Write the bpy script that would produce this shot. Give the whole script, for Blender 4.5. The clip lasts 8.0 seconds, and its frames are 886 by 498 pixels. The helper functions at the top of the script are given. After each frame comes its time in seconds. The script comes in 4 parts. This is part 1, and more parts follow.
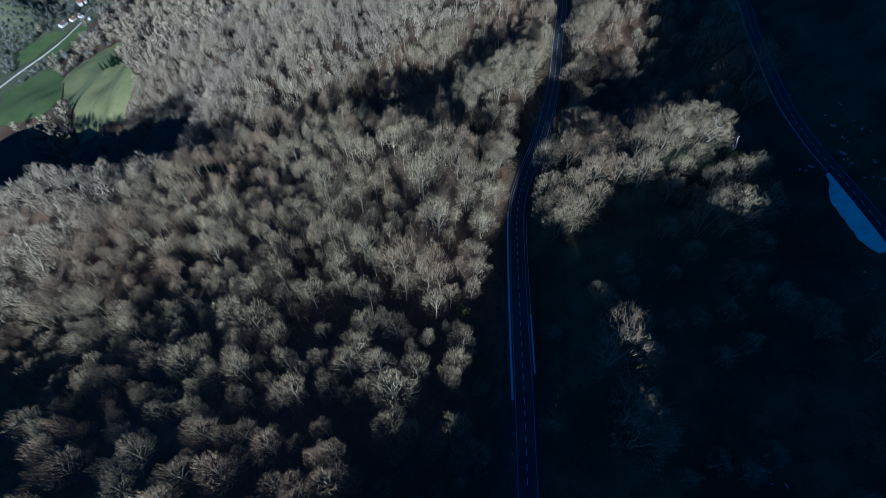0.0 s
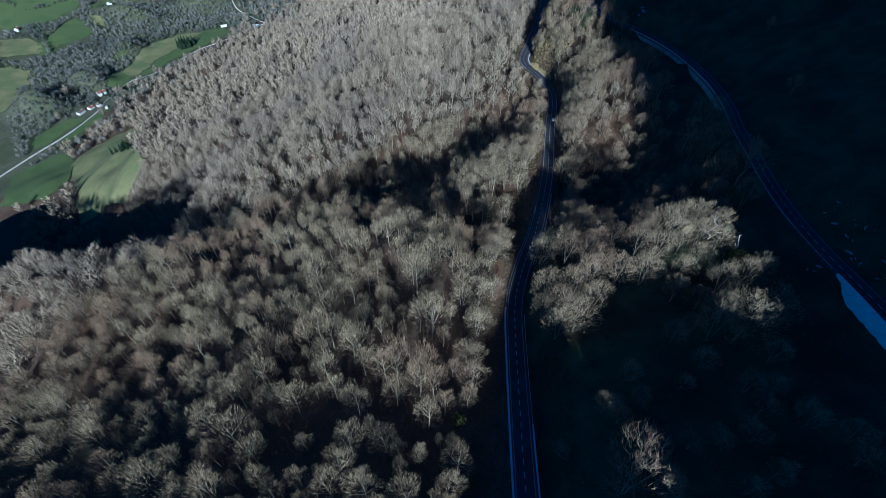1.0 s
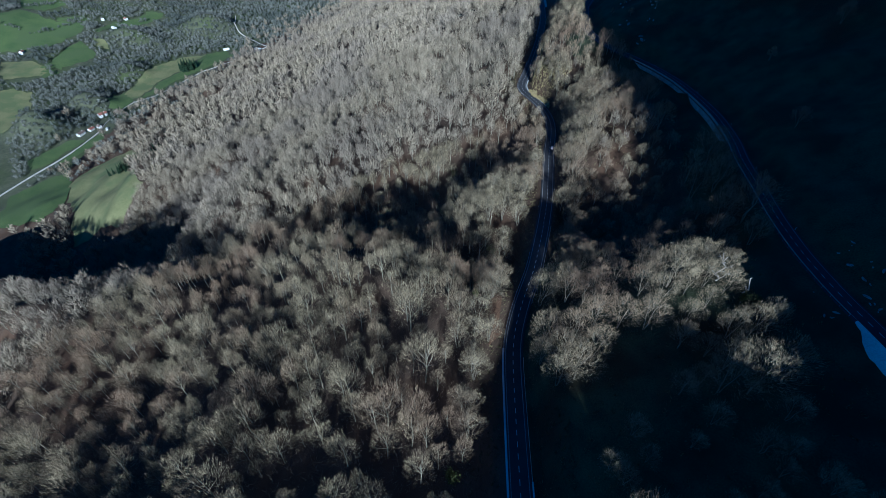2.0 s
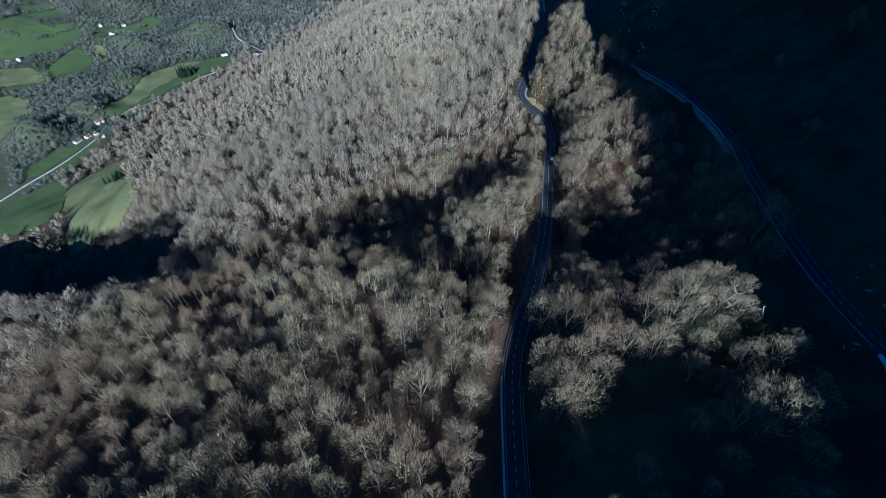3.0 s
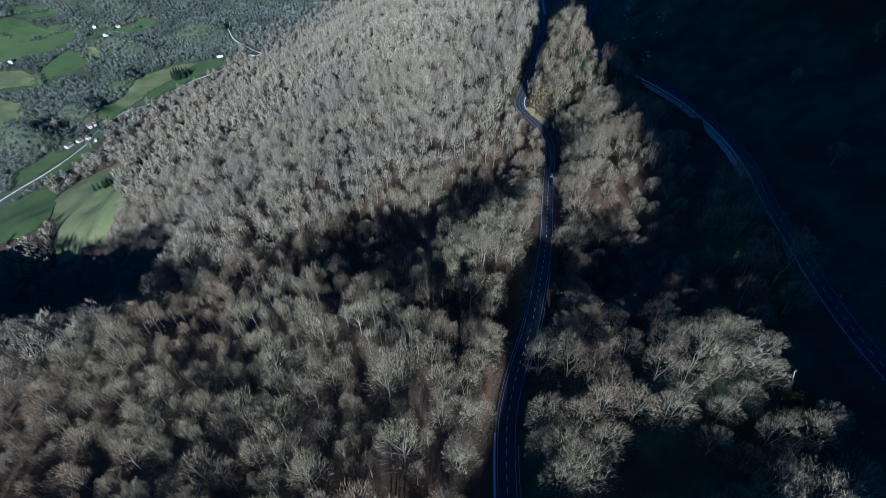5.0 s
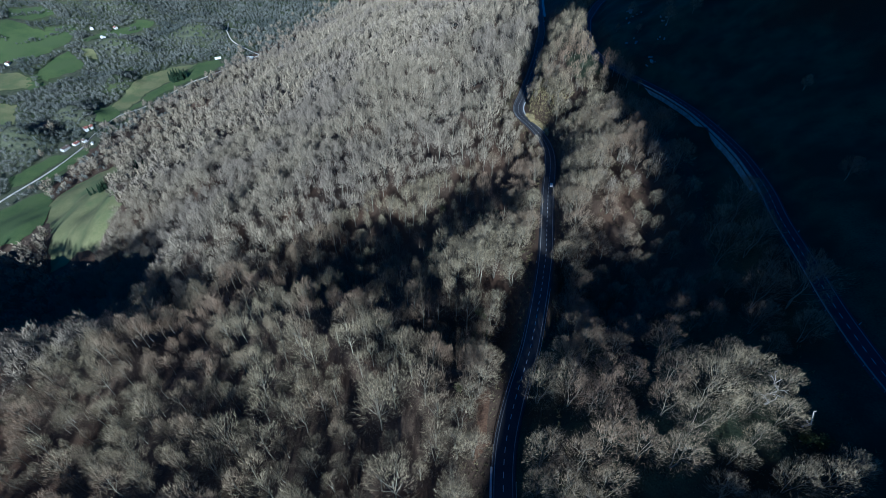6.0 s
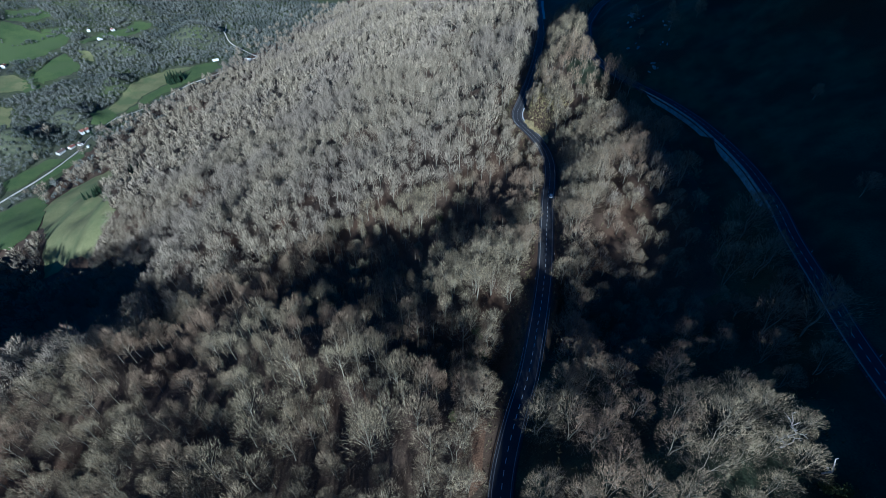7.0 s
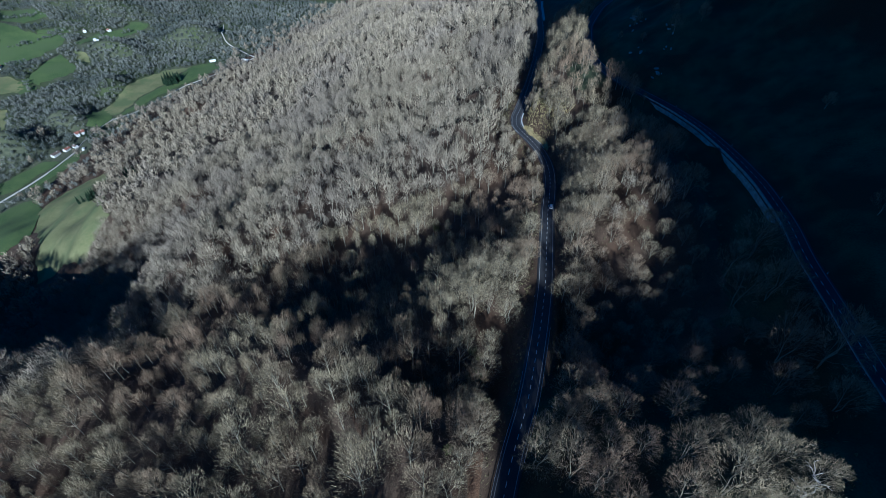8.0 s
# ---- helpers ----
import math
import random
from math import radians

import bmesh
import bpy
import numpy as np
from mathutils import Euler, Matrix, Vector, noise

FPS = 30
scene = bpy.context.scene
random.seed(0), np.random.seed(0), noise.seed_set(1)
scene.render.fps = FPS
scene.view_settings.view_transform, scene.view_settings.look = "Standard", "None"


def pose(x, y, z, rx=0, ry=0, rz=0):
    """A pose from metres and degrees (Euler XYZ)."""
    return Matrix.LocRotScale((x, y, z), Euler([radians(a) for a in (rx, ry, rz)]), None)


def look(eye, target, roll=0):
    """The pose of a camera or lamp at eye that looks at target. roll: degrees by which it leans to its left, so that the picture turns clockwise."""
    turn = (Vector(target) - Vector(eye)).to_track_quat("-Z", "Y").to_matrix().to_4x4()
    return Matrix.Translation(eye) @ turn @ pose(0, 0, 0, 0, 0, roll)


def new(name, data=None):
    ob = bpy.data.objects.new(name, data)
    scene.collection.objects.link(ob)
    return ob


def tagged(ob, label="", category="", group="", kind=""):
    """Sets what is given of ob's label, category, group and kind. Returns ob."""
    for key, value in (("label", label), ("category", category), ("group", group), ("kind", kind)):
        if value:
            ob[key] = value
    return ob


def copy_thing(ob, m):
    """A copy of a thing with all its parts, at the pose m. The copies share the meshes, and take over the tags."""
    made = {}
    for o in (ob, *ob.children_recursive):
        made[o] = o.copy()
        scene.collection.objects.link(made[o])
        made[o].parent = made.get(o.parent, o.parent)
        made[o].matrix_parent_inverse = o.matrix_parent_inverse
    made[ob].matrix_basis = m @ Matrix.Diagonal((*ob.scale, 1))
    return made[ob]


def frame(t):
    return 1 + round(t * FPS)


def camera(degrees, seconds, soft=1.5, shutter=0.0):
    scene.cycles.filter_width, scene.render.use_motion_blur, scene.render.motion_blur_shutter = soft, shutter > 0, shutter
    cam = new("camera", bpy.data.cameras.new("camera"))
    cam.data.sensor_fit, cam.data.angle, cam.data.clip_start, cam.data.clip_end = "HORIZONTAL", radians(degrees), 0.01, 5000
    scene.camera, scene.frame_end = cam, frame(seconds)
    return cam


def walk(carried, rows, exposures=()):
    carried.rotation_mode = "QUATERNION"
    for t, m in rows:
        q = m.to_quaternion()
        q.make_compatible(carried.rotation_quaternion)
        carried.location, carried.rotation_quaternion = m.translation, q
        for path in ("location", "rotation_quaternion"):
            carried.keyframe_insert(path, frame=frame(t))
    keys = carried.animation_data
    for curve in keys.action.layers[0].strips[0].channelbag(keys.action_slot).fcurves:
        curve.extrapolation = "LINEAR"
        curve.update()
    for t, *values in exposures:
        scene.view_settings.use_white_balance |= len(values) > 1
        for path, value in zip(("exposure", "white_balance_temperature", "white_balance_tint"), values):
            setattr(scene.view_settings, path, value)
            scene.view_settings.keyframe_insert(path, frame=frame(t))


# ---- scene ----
cam = camera(90.5, 8.0, soft=0.85)
PATH = [
    (0, (1.315, -2.618, 140.22), (1.32, -1.433, 138.609), 0.3),
    (0.5, (2.09, 3.958, 140.227), (2.099, 5.278, 138.725), 0.4),
    (0.7, (2.429, 6.506, 140.227), (2.446, 7.888, 138.781), 0.9),
    (1, (2.998, 10.186, 140.226), (3.011, 11.622, 138.834), 0.5),
    (1.5, (4.079, 16.05, 140.244), (4.091, 17.527, 138.895), 0.5),
    (1.7, (4.527, 18.407, 140.245), (4.541, 19.892, 138.905), 0.7),
    (3, (7.609, 33.836, 140.182), (7.62, 35.337, 138.861), 0.3),
    (3.5, (8.883, 39.777, 140.149), (8.894, 41.278, 138.827), 0.3),
    (4, (10.186, 45.807, 140.112), (10.195, 47.308, 138.79), 0.2),
    (4.5, (11.5, 51.803, 140.08), (11.509, 53.302, 138.756), 0.2),
    (6, (15.434, 69.615, 140.034), (15.439, 71.112, 138.707), 0.0),
    (6.5, (16.724, 75.492, 140.044), (16.73, 76.989, 138.718), -0.0),
    (7, (17.961, 81.348, 140.072), (17.965, 82.845, 138.746), -0.1),
    (7.5, (19.07, 87.369, 140.107), (19.074, 88.865, 138.779), -0.2),
    (8, (20.12, 93.341, 140.144), (20.124, 94.836, 138.814), -0.2),
]
EXPOSE, KELVIN, TINT = 0.68, 4050, 6
walk(cam, [(t, look(eye, target, roll)) for t, eye, target, roll in PATH],
     exposures=[(0, EXPOSE, KELVIN, TINT), (8, EXPOSE, KELVIN, TINT)])

# ---- light ----
SUN_WAY, SUN_UP = (0.035, -1.0), 20.0
sun_flat = math.hypot(*SUN_WAY)
sun_dir = Vector((SUN_WAY[0] / sun_flat * math.cos(radians(SUN_UP)), SUN_WAY[1] / sun_flat * math.cos(radians(SUN_UP)), math.sin(radians(SUN_UP))))
sun = new("sun", bpy.data.lights.new("sun", "SUN"))
sun.data.energy, sun.data.angle, sun.data.color = 5.0, radians(0.53), (1.0, 0.83, 0.6)
sun.matrix_world = look(sun_dir * 800, (0, 0, 0))

world = bpy.data.worlds.new("sky")
scene.world = world
world.use_nodes = True
sky = world.node_tree.nodes.new("ShaderNodeTexSky")
sky.sky_type, sky.sun_disc = "NISHITA", False
sky.ozone_density, sky.dust_density = 4.0, 0.3
sky.sun_elevation, sky.sun_rotation = radians(SUN_UP), math.atan2(*SUN_WAY)
background = world.node_tree.nodes["Background"]
background.inputs["Strength"].default_value = 0.03
deep = world.node_tree.nodes.new("ShaderNodeHueSaturation")
deep.inputs["Saturation"].default_value = 1.4
world.node_tree.links.new(sky.outputs["Color"], deep.inputs["Color"])
world.node_tree.links.new(deep.outputs["Color"], background.inputs["Color"])


# ---- materials ----
def surface(name, dark, light, size, fine, rough=0.85, bump=0.4, tint=None, tint_size=60.0, random=None, metal=0.0, sharp=0.14, vary=0.35):
    """A worn surface: two colours mixed by noise of two sizes in metres, an optional third colour in broad patches, and fine relief.
    random: "object" or "island" lets every piece vary in brightness."""
    m = bpy.data.materials.new(name)
    m.use_nodes = True
    n, link = m.node_tree.nodes, m.node_tree.links.new
    skin = n["Principled BSDF"]
    skin.inputs["Roughness"].default_value, skin.inputs["Metallic"].default_value = rough, metal
    skin.inputs["Specular IOR Level"].default_value = 0.25
    where = n.new("ShaderNodeNewGeometry")
    big, small = n.new("ShaderNodeTexNoise"), n.new("ShaderNodeTexNoise")
    for tex, s in ((big, size), (small, fine)):
        tex.inputs["Scale"].default_value, tex.inputs["Detail"].default_value = 1.0 / s, 5.0
        link(where.outputs["Position"], tex.inputs["Vector"])
    add = n.new("ShaderNodeMath")
    add.operation = "MULTIPLY_ADD"
    add.inputs[1].default_value = 0.5
    link(small.outputs["Fac"], add.inputs[0])
    half = n.new("ShaderNodeMath")
    half.operation = "MULTIPLY"
    half.inputs[1].default_value = 0.5
    link(big.outputs["Fac"], half.inputs[0])
    link(half.outputs[0], add.inputs[2])
    ramp = n.new("ShaderNodeValToRGB")
    ramp.color_ramp.elements[0].position, ramp.color_ramp.elements[1].position = 0.5 - sharp, 0.5 + sharp
    ramp.color_ramp.elements[0].color, ramp.color_ramp.elements[1].color = (*dark, 1), (*light, 1)
    link(add.outputs[0], ramp.inputs["Fac"])
    colour = ramp.outputs["Color"]
    if tint:
        patch, fade, mix = n.new("ShaderNodeTexNoise"), n.new("ShaderNodeMapRange"), n.new("ShaderNodeMix")
        patch.inputs["Scale"].default_value, patch.inputs["Detail"].default_value = 1.0 / tint_size, 3.0
        link(where.outputs["Position"], patch.inputs["Vector"])
        fade.inputs["From Min"].default_value, fade.inputs["From Max"].default_value = 0.45, 0.62
        link(patch.outputs["Fac"], fade.inputs["Value"])
        mix.data_type = "RGBA"
        mix.inputs["B"].default_value = (*tint, 1)
        link(fade.outputs["Result"], mix.inputs["Factor"])
        link(colour, mix.inputs["A"])
        colour = mix.outputs["Result"]
    if random:
        hsv, spread = n.new("ShaderNodeHueSaturation"), n.new("ShaderNodeMapRange")
        spread.inputs["To Min"].default_value, spread.inputs["To Max"].default_value = 1 - vary, 1 + vary
        if random == "object":
            link(n.new("ShaderNodeObjectInfo").outputs["Random"], spread.inputs["Value"])
        else:
            link(where.outputs["Random Per Island"], spread.inputs["Value"])
        link(spread.outputs["Result"], hsv.inputs["Value"])
        link(colour, hsv.inputs["Color"])
        colour = hsv.outputs["Color"]
    link(colour, skin.inputs["Base Color"])
    if bump:
        relief = n.new("ShaderNodeBump")
        relief.inputs["Strength"].default_value, relief.inputs["Distance"].default_value = bump, fine
        link(small.outputs["Fac"], relief.inputs["Height"])
        link(relief.outputs["Normal"], skin.inputs["Normal"])
    return m


M_FLOOR = surface("leaf_litter", (0.045, 0.031, 0.02), (0.13, 0.09, 0.058), 9.0, 0.5, 0.95, 0.2, tint=(0.085, 0.052, 0.03), tint_size=34.0)
M_SLOPE = surface("rough_grass_slope", (0.025, 0.033, 0.019), (0.08, 0.095, 0.047), 8.0, 0.5, 0.95, 0.2, tint=(0.045, 0.033, 0.018), tint_size=24.0)
M_MEADOW = surface("meadow_grass", (0.06, 0.094, 0.03), (0.108, 0.142, 0.043), 30.0, 2.5, 0.9, 0.3, tint=(0.085, 0.115, 0.04), tint_size=70.0)
M_PASTURE = surface("dry_pasture", (0.135, 0.145, 0.056), (0.225, 0.215, 0.093), 26.0, 2.2, 0.9, 0.3, tint=(0.125, 0.147, 0.058), tint_size=40.0)
M_TWIG = surface("beech_twigs", (0.2, 0.164, 0.111), (0.375, 0.315, 0.213), 8.0, 1.5, 0.85, 0.0, tint=(0.245, 0.205, 0.152), tint_size=110.0, random="island", sharp=0.07, vary=0.18)
# browner twig copy for nearer trees; shade between branches is put into the colour
M_SHADETWIG = surface("shaded_beech_twigs", (0.09, 0.072, 0.046), (0.39, 0.325, 0.196), 5.0, 0.9, 0.8, 0.0, tint=(0.25, 0.178, 0.112), tint_size=60.0, random="island", sharp=0.07, vary=0.4)
M_VALLEY = surface("rough_valley_pasture", (0.05, 0.056, 0.034), (0.11, 0.115, 0.065), 40.0, 5.0, 0.95, 0.2, tint=(0.065, 0.08, 0.03), tint_size=90.0)
M_OAKBARK = surface("oak_bark", (0.05, 0.046, 0.038), (0.14, 0.13, 0.11), 5.0, 0.5, 0.9, 0.3)
# the broad darker tint puts the shade of the hillsides into the oak colour
M_OAK = surface("oak_twigs_with_shade", (0.125, 0.13, 0.108), (0.215, 0.215, 0.183), 30.0, 6.0, 0.85, 0.0, tint=(0.09, 0.1, 0.085), tint_size=130.0, sharp=0.1)
M_BARK = surface("beech_bark", (0.12, 0.11, 0.08), (0.36, 0.325, 0.235), 5.0, 0.5, 0.8, 0.3)
M_ASPHALT = surface("asphalt", (0.035, 0.036, 0.04), (0.06, 0.06, 0.064), 7.0, 0.25, 0.75, 0.2)
M_LINE = surface("road_paint", (0.5, 0.5, 0.5), (0.75, 0.75, 0.73), 3.0, 0.3, 0.6, 0.1)
M_WORNLINE = surface("worn_road_paint", (0.14, 0.14, 0.14), (0.42, 0.42, 0.41), 6.0, 0.4, 0.7, 0.1)
M_CONCRETE = surface("concrete", (0.55, 0.55, 0.54), (0.8, 0.8, 0.78), 4.0, 0.4, 0.85, 0.3)
M_STONE = surface("limestone", (0.1, 0.1, 0.095), (0.36, 0.36, 0.34), 2.5, 0.35, 0.9, 0.6, random="island")
M_DRYBANK = surface("dry_grass_bank", (0.24, 0.19, 0.08), (0.42, 0.35, 0.17), 3.0, 0.5, 0.95, 0.6)
M_BRACKEN = surface("rust_bracken", (0.07, 0.042, 0.025), (0.17, 0.1, 0.055), 4.0, 0.6, 0.95, 0.7)
M_TRACK = surface("pale_gravel", (0.36, 0.34, 0.3), (0.6, 0.57, 0.5), 5.0, 0.5, 0.9, 0.3)
M_NEEDLE = surface("conifer_needles", (0.012, 0.028, 0.014), (0.035, 0.06, 0.026), 3.0, 0.5, 0.8, 0.0, random="island")
M_LEAF = surface("evergreen_leaves", (0.05, 0.06, 0.015), (0.13, 0.14, 0.04), 1.5, 0.4, 0.6, 0.0, random="island")
M_PLASTER = surface("white_plaster", (0.6, 0.59, 0.55), (0.82, 0.81, 0.77), 3.0, 0.4, 0.9, 0.2)
M_TILE = surface("red_roof_tiles", (0.2, 0.08, 0.055), (0.36, 0.16, 0.11), 2.0, 0.3, 0.85, 0.5)
M_SLATE = surface("brown_roof", (0.1, 0.075, 0.06), (0.22, 0.16, 0.13), 2.0, 0.3, 0.85, 0.5)
M_GLASS = surface("dark_glass", (0.01, 0.012, 0.014), (0.03, 0.034, 0.04), 1.0, 0.2, 0.1, 0.0)
M_CARPAINT = surface("white_car_paint", (0.74, 0.74, 0.74), (0.8, 0.8, 0.8), 1.0, 0.2, 0.3, 0.0)
M_RUBBER = surface("tyre_rubber", (0.015, 0.015, 0.015), (0.03, 0.03, 0.03), 0.5, 0.1, 0.9, 0.1)
M_LAMP = surface("lamp_glass", (0.4, 0.05, 0.03), (0.55, 0.08, 0.05), 0.5, 0.1, 0.3, 0.0)
M_WALLSTONE = surface("wall_stone", (0.16, 0.16, 0.15), (0.5, 0.5, 0.47), 2.0, 0.4, 0.9, 0.5)
M_TUFT = surface("dry_grass_tufts", (0.06, 0.06, 0.025), (0.2, 0.16, 0.08), 5.0, 0.6, 0.9, 0.0, random="island")
M_DEADWOOD = surface("bleached_wood", (0.42, 0.4, 0.35), (0.68, 0.66, 0.6), 1.0, 0.15, 0.85, 0.4)
M_STEEL = surface("galvanised_steel", (0.4, 0.41, 0.42), (0.6, 0.61, 0.62), 2.0, 0.2, 0.45, 0.1, metal=0.7)


# ---- helpers of this scene ----
def mesh_of(name, verts, faces, materials, index=None, smooth=False):
    """A mesh from arrays: verts (n, 3) and faces (m, 3) or (m, 4)."""
    verts, faces = np.asarray(verts, np.float32), np.asarray(faces, np.int32)
    me = bpy.data.meshes.new(name)
    me.vertices.add(len(verts))
    me.vertices.foreach_set("co", verts.ravel())
    me.loops.add(faces.size)
    me.loops.foreach_set("vertex_index", faces.ravel())
    me.polygons.add(len(faces))
    me.polygons.foreach_set("loop_start", np.arange(0, faces.size, faces.shape[1], dtype=np.int32))
    for m in materials:
        me.materials.append(m)
    if index is not None:
        me.polygons.foreach_set("material_index", np.asarray(index, np.int32))
    me.polygons.foreach_set("use_smooth", np.full(len(faces), smooth))
    me.update(calc_edges=True)
    return me


def part(name, bm, material, parent, label=""):
    """Links a bmesh, or a ready mesh, as one mesh object under a thing or a part."""
    if isinstance(bm, bmesh.types.BMesh):
        me = bpy.data.meshes.new(name)
        bm.to_mesh(me)
        bm.free()
        me.materials.append(material)
    else:
        me = bm
    ob = new(name, me)
    ob.parent = parent
    return tagged(ob, label) if label else ob


def ribbon(ys, line, left, right, z, lift=0.0):
    """Verts and quads of a strip along a road, from left to right of its middle (metres), at the height z."""
    x = on(line, ys)
    dx = np.gradient(x, ys)
    nrm = np.stack([np.ones_like(dx), -dx], 1) / np.hypot(1, dx)[:, None]
    a = np.stack([x, ys], 1) + nrm * left
    b = np.stack([x, ys], 1) + nrm * right
    n = len(ys)
    zz = np.full((n, 1), z + lift)
    verts = np.concatenate([np.hstack([a, zz]), np.hstack([b, zz])])
    i = np.arange(n - 1)
    return verts, np.stack([i, i + n, i + n + 1, i + 1], 1)


# ---- the lie of the land ----
def smooth_line(pairs, lo, hi, width=13):
    """A smooth curve of one coordinate over another, as a table with one entry a metre."""
    a = np.array(pairs, float)
    grid = np.arange(lo, hi + 1.0)
    v = np.interp(grid, a[:, 0], a[:, 1])
    k = np.ones(width) / width
    for _ in range(2):
        v = np.convolve(np.pad(v, width // 2, mode="edge"), k, mode="valid")
    return grid, v


ROAD_LOW = smooth_line([(-900, -20), (-60, 24), (17, 27.9), (47, 30.1), (68, 31.2), (93, 32.8), (113, 34.2), (126, 35.2), (138, 37), (147, 39.8), (161, 44.8),
                        (177, 51.7), (195, 57.3), (215, 63.3), (239, 69.7), (267, 75.2), (300, 82), (322, 87.5), (340, 90.6), (354, 91), (370, 89.2),
                        (387, 84.4), (405, 77.5), (420, 78.5), (440, 85.4), (475, 95.4), (524, 109), (573, 121.6), (631, 135), (689, 143.5), (773, 155),
                        (900, 178), (1200, 230), (5000, 900)], -900, 5000)
ROAD_HIGH = smooth_line([(-900, 190), (-60, 146), (40, 141.5), (89, 140.4), (104, 139.7), (120, 138), (141, 138.2), (162, 141), (180, 145), (209, 150.5), (228, 156.5),
                         (256, 161), (280, 161.3), (307, 159.4), (330, 153.8), (351, 145.5), (369, 137.6), (387, 131.8), (416, 128.6), (441, 131),
                         (500, 146), (560, 172), (620, 208), (700, 262), (900, 420), (5000, 3600)], -900, 5000)
LOW_Z, HIGH_Z = -13.0, 33.0
VALLEY = smooth_line([(-900, -1150), (300, -930), (700, -800), (950, -800), (1240, -700), (1400, -610), (1700, -470), (2300, -200), (5000, 900)], -900, 5000, 161)


# skyline of the unseen mountain behind, tuned to place its shade; dips light single trees
SHADE_CREST = ([-884, -384, -234, -134, -44, 16, 28, 36, 52, 56, 62, 65, 68.5, 72, 76, 88, 94, 100, 104, 115, 119, 124, 129, 135, 140, 146, 164, 176, 201, 246, 316, 916],
         [-258, -14, 42, 72, 101, 117, 127, 138, 152, 158, 161, 158, 143, 162, 165, 173, 176, 181, 178, 178, 185, 187, 193, 201, 218, 270, 340, 390, 440, 500, 540, 600])


def on(line, y):
    return np.interp(y, line[0], line[1])


def soft(t):
    t = np.clip(t, 0.0, 1.0)
    return t * t * (3 - 2 * t)


def bump(x, y, cx, cy, rx, ry, turn=0.0):
    """A round rise of height 1 at (cx, cy), turned by some degrees."""
    c, s = math.cos(math.radians(turn)), math.sin(math.radians(turn))
    dx, dy = x - cx, y - cy
    return np.exp(-(((dx * c + dy * s) / rx) ** 2 + ((dy * c - dx * s) / ry) ** 2))


def rough(x, y, size, seed):
    """Smooth relief between about -1 and 1, made of crossing waves."""
    v = 0.0
    rng = np.random.RandomState(seed)
    for k in range(7):
        a, p, f = rng.uniform(0, 6.283), rng.uniform(0, 6.283), rng.uniform(0.6, 1.7) * 6.283 / size
        v = v + np.sin((x * math.cos(a) + y * math.sin(a)) * f + p + 0.9 * np.sin((y * math.cos(a) - x * math.sin(a)) * f * 0.55 + 2 * p))
    return v / 3.2


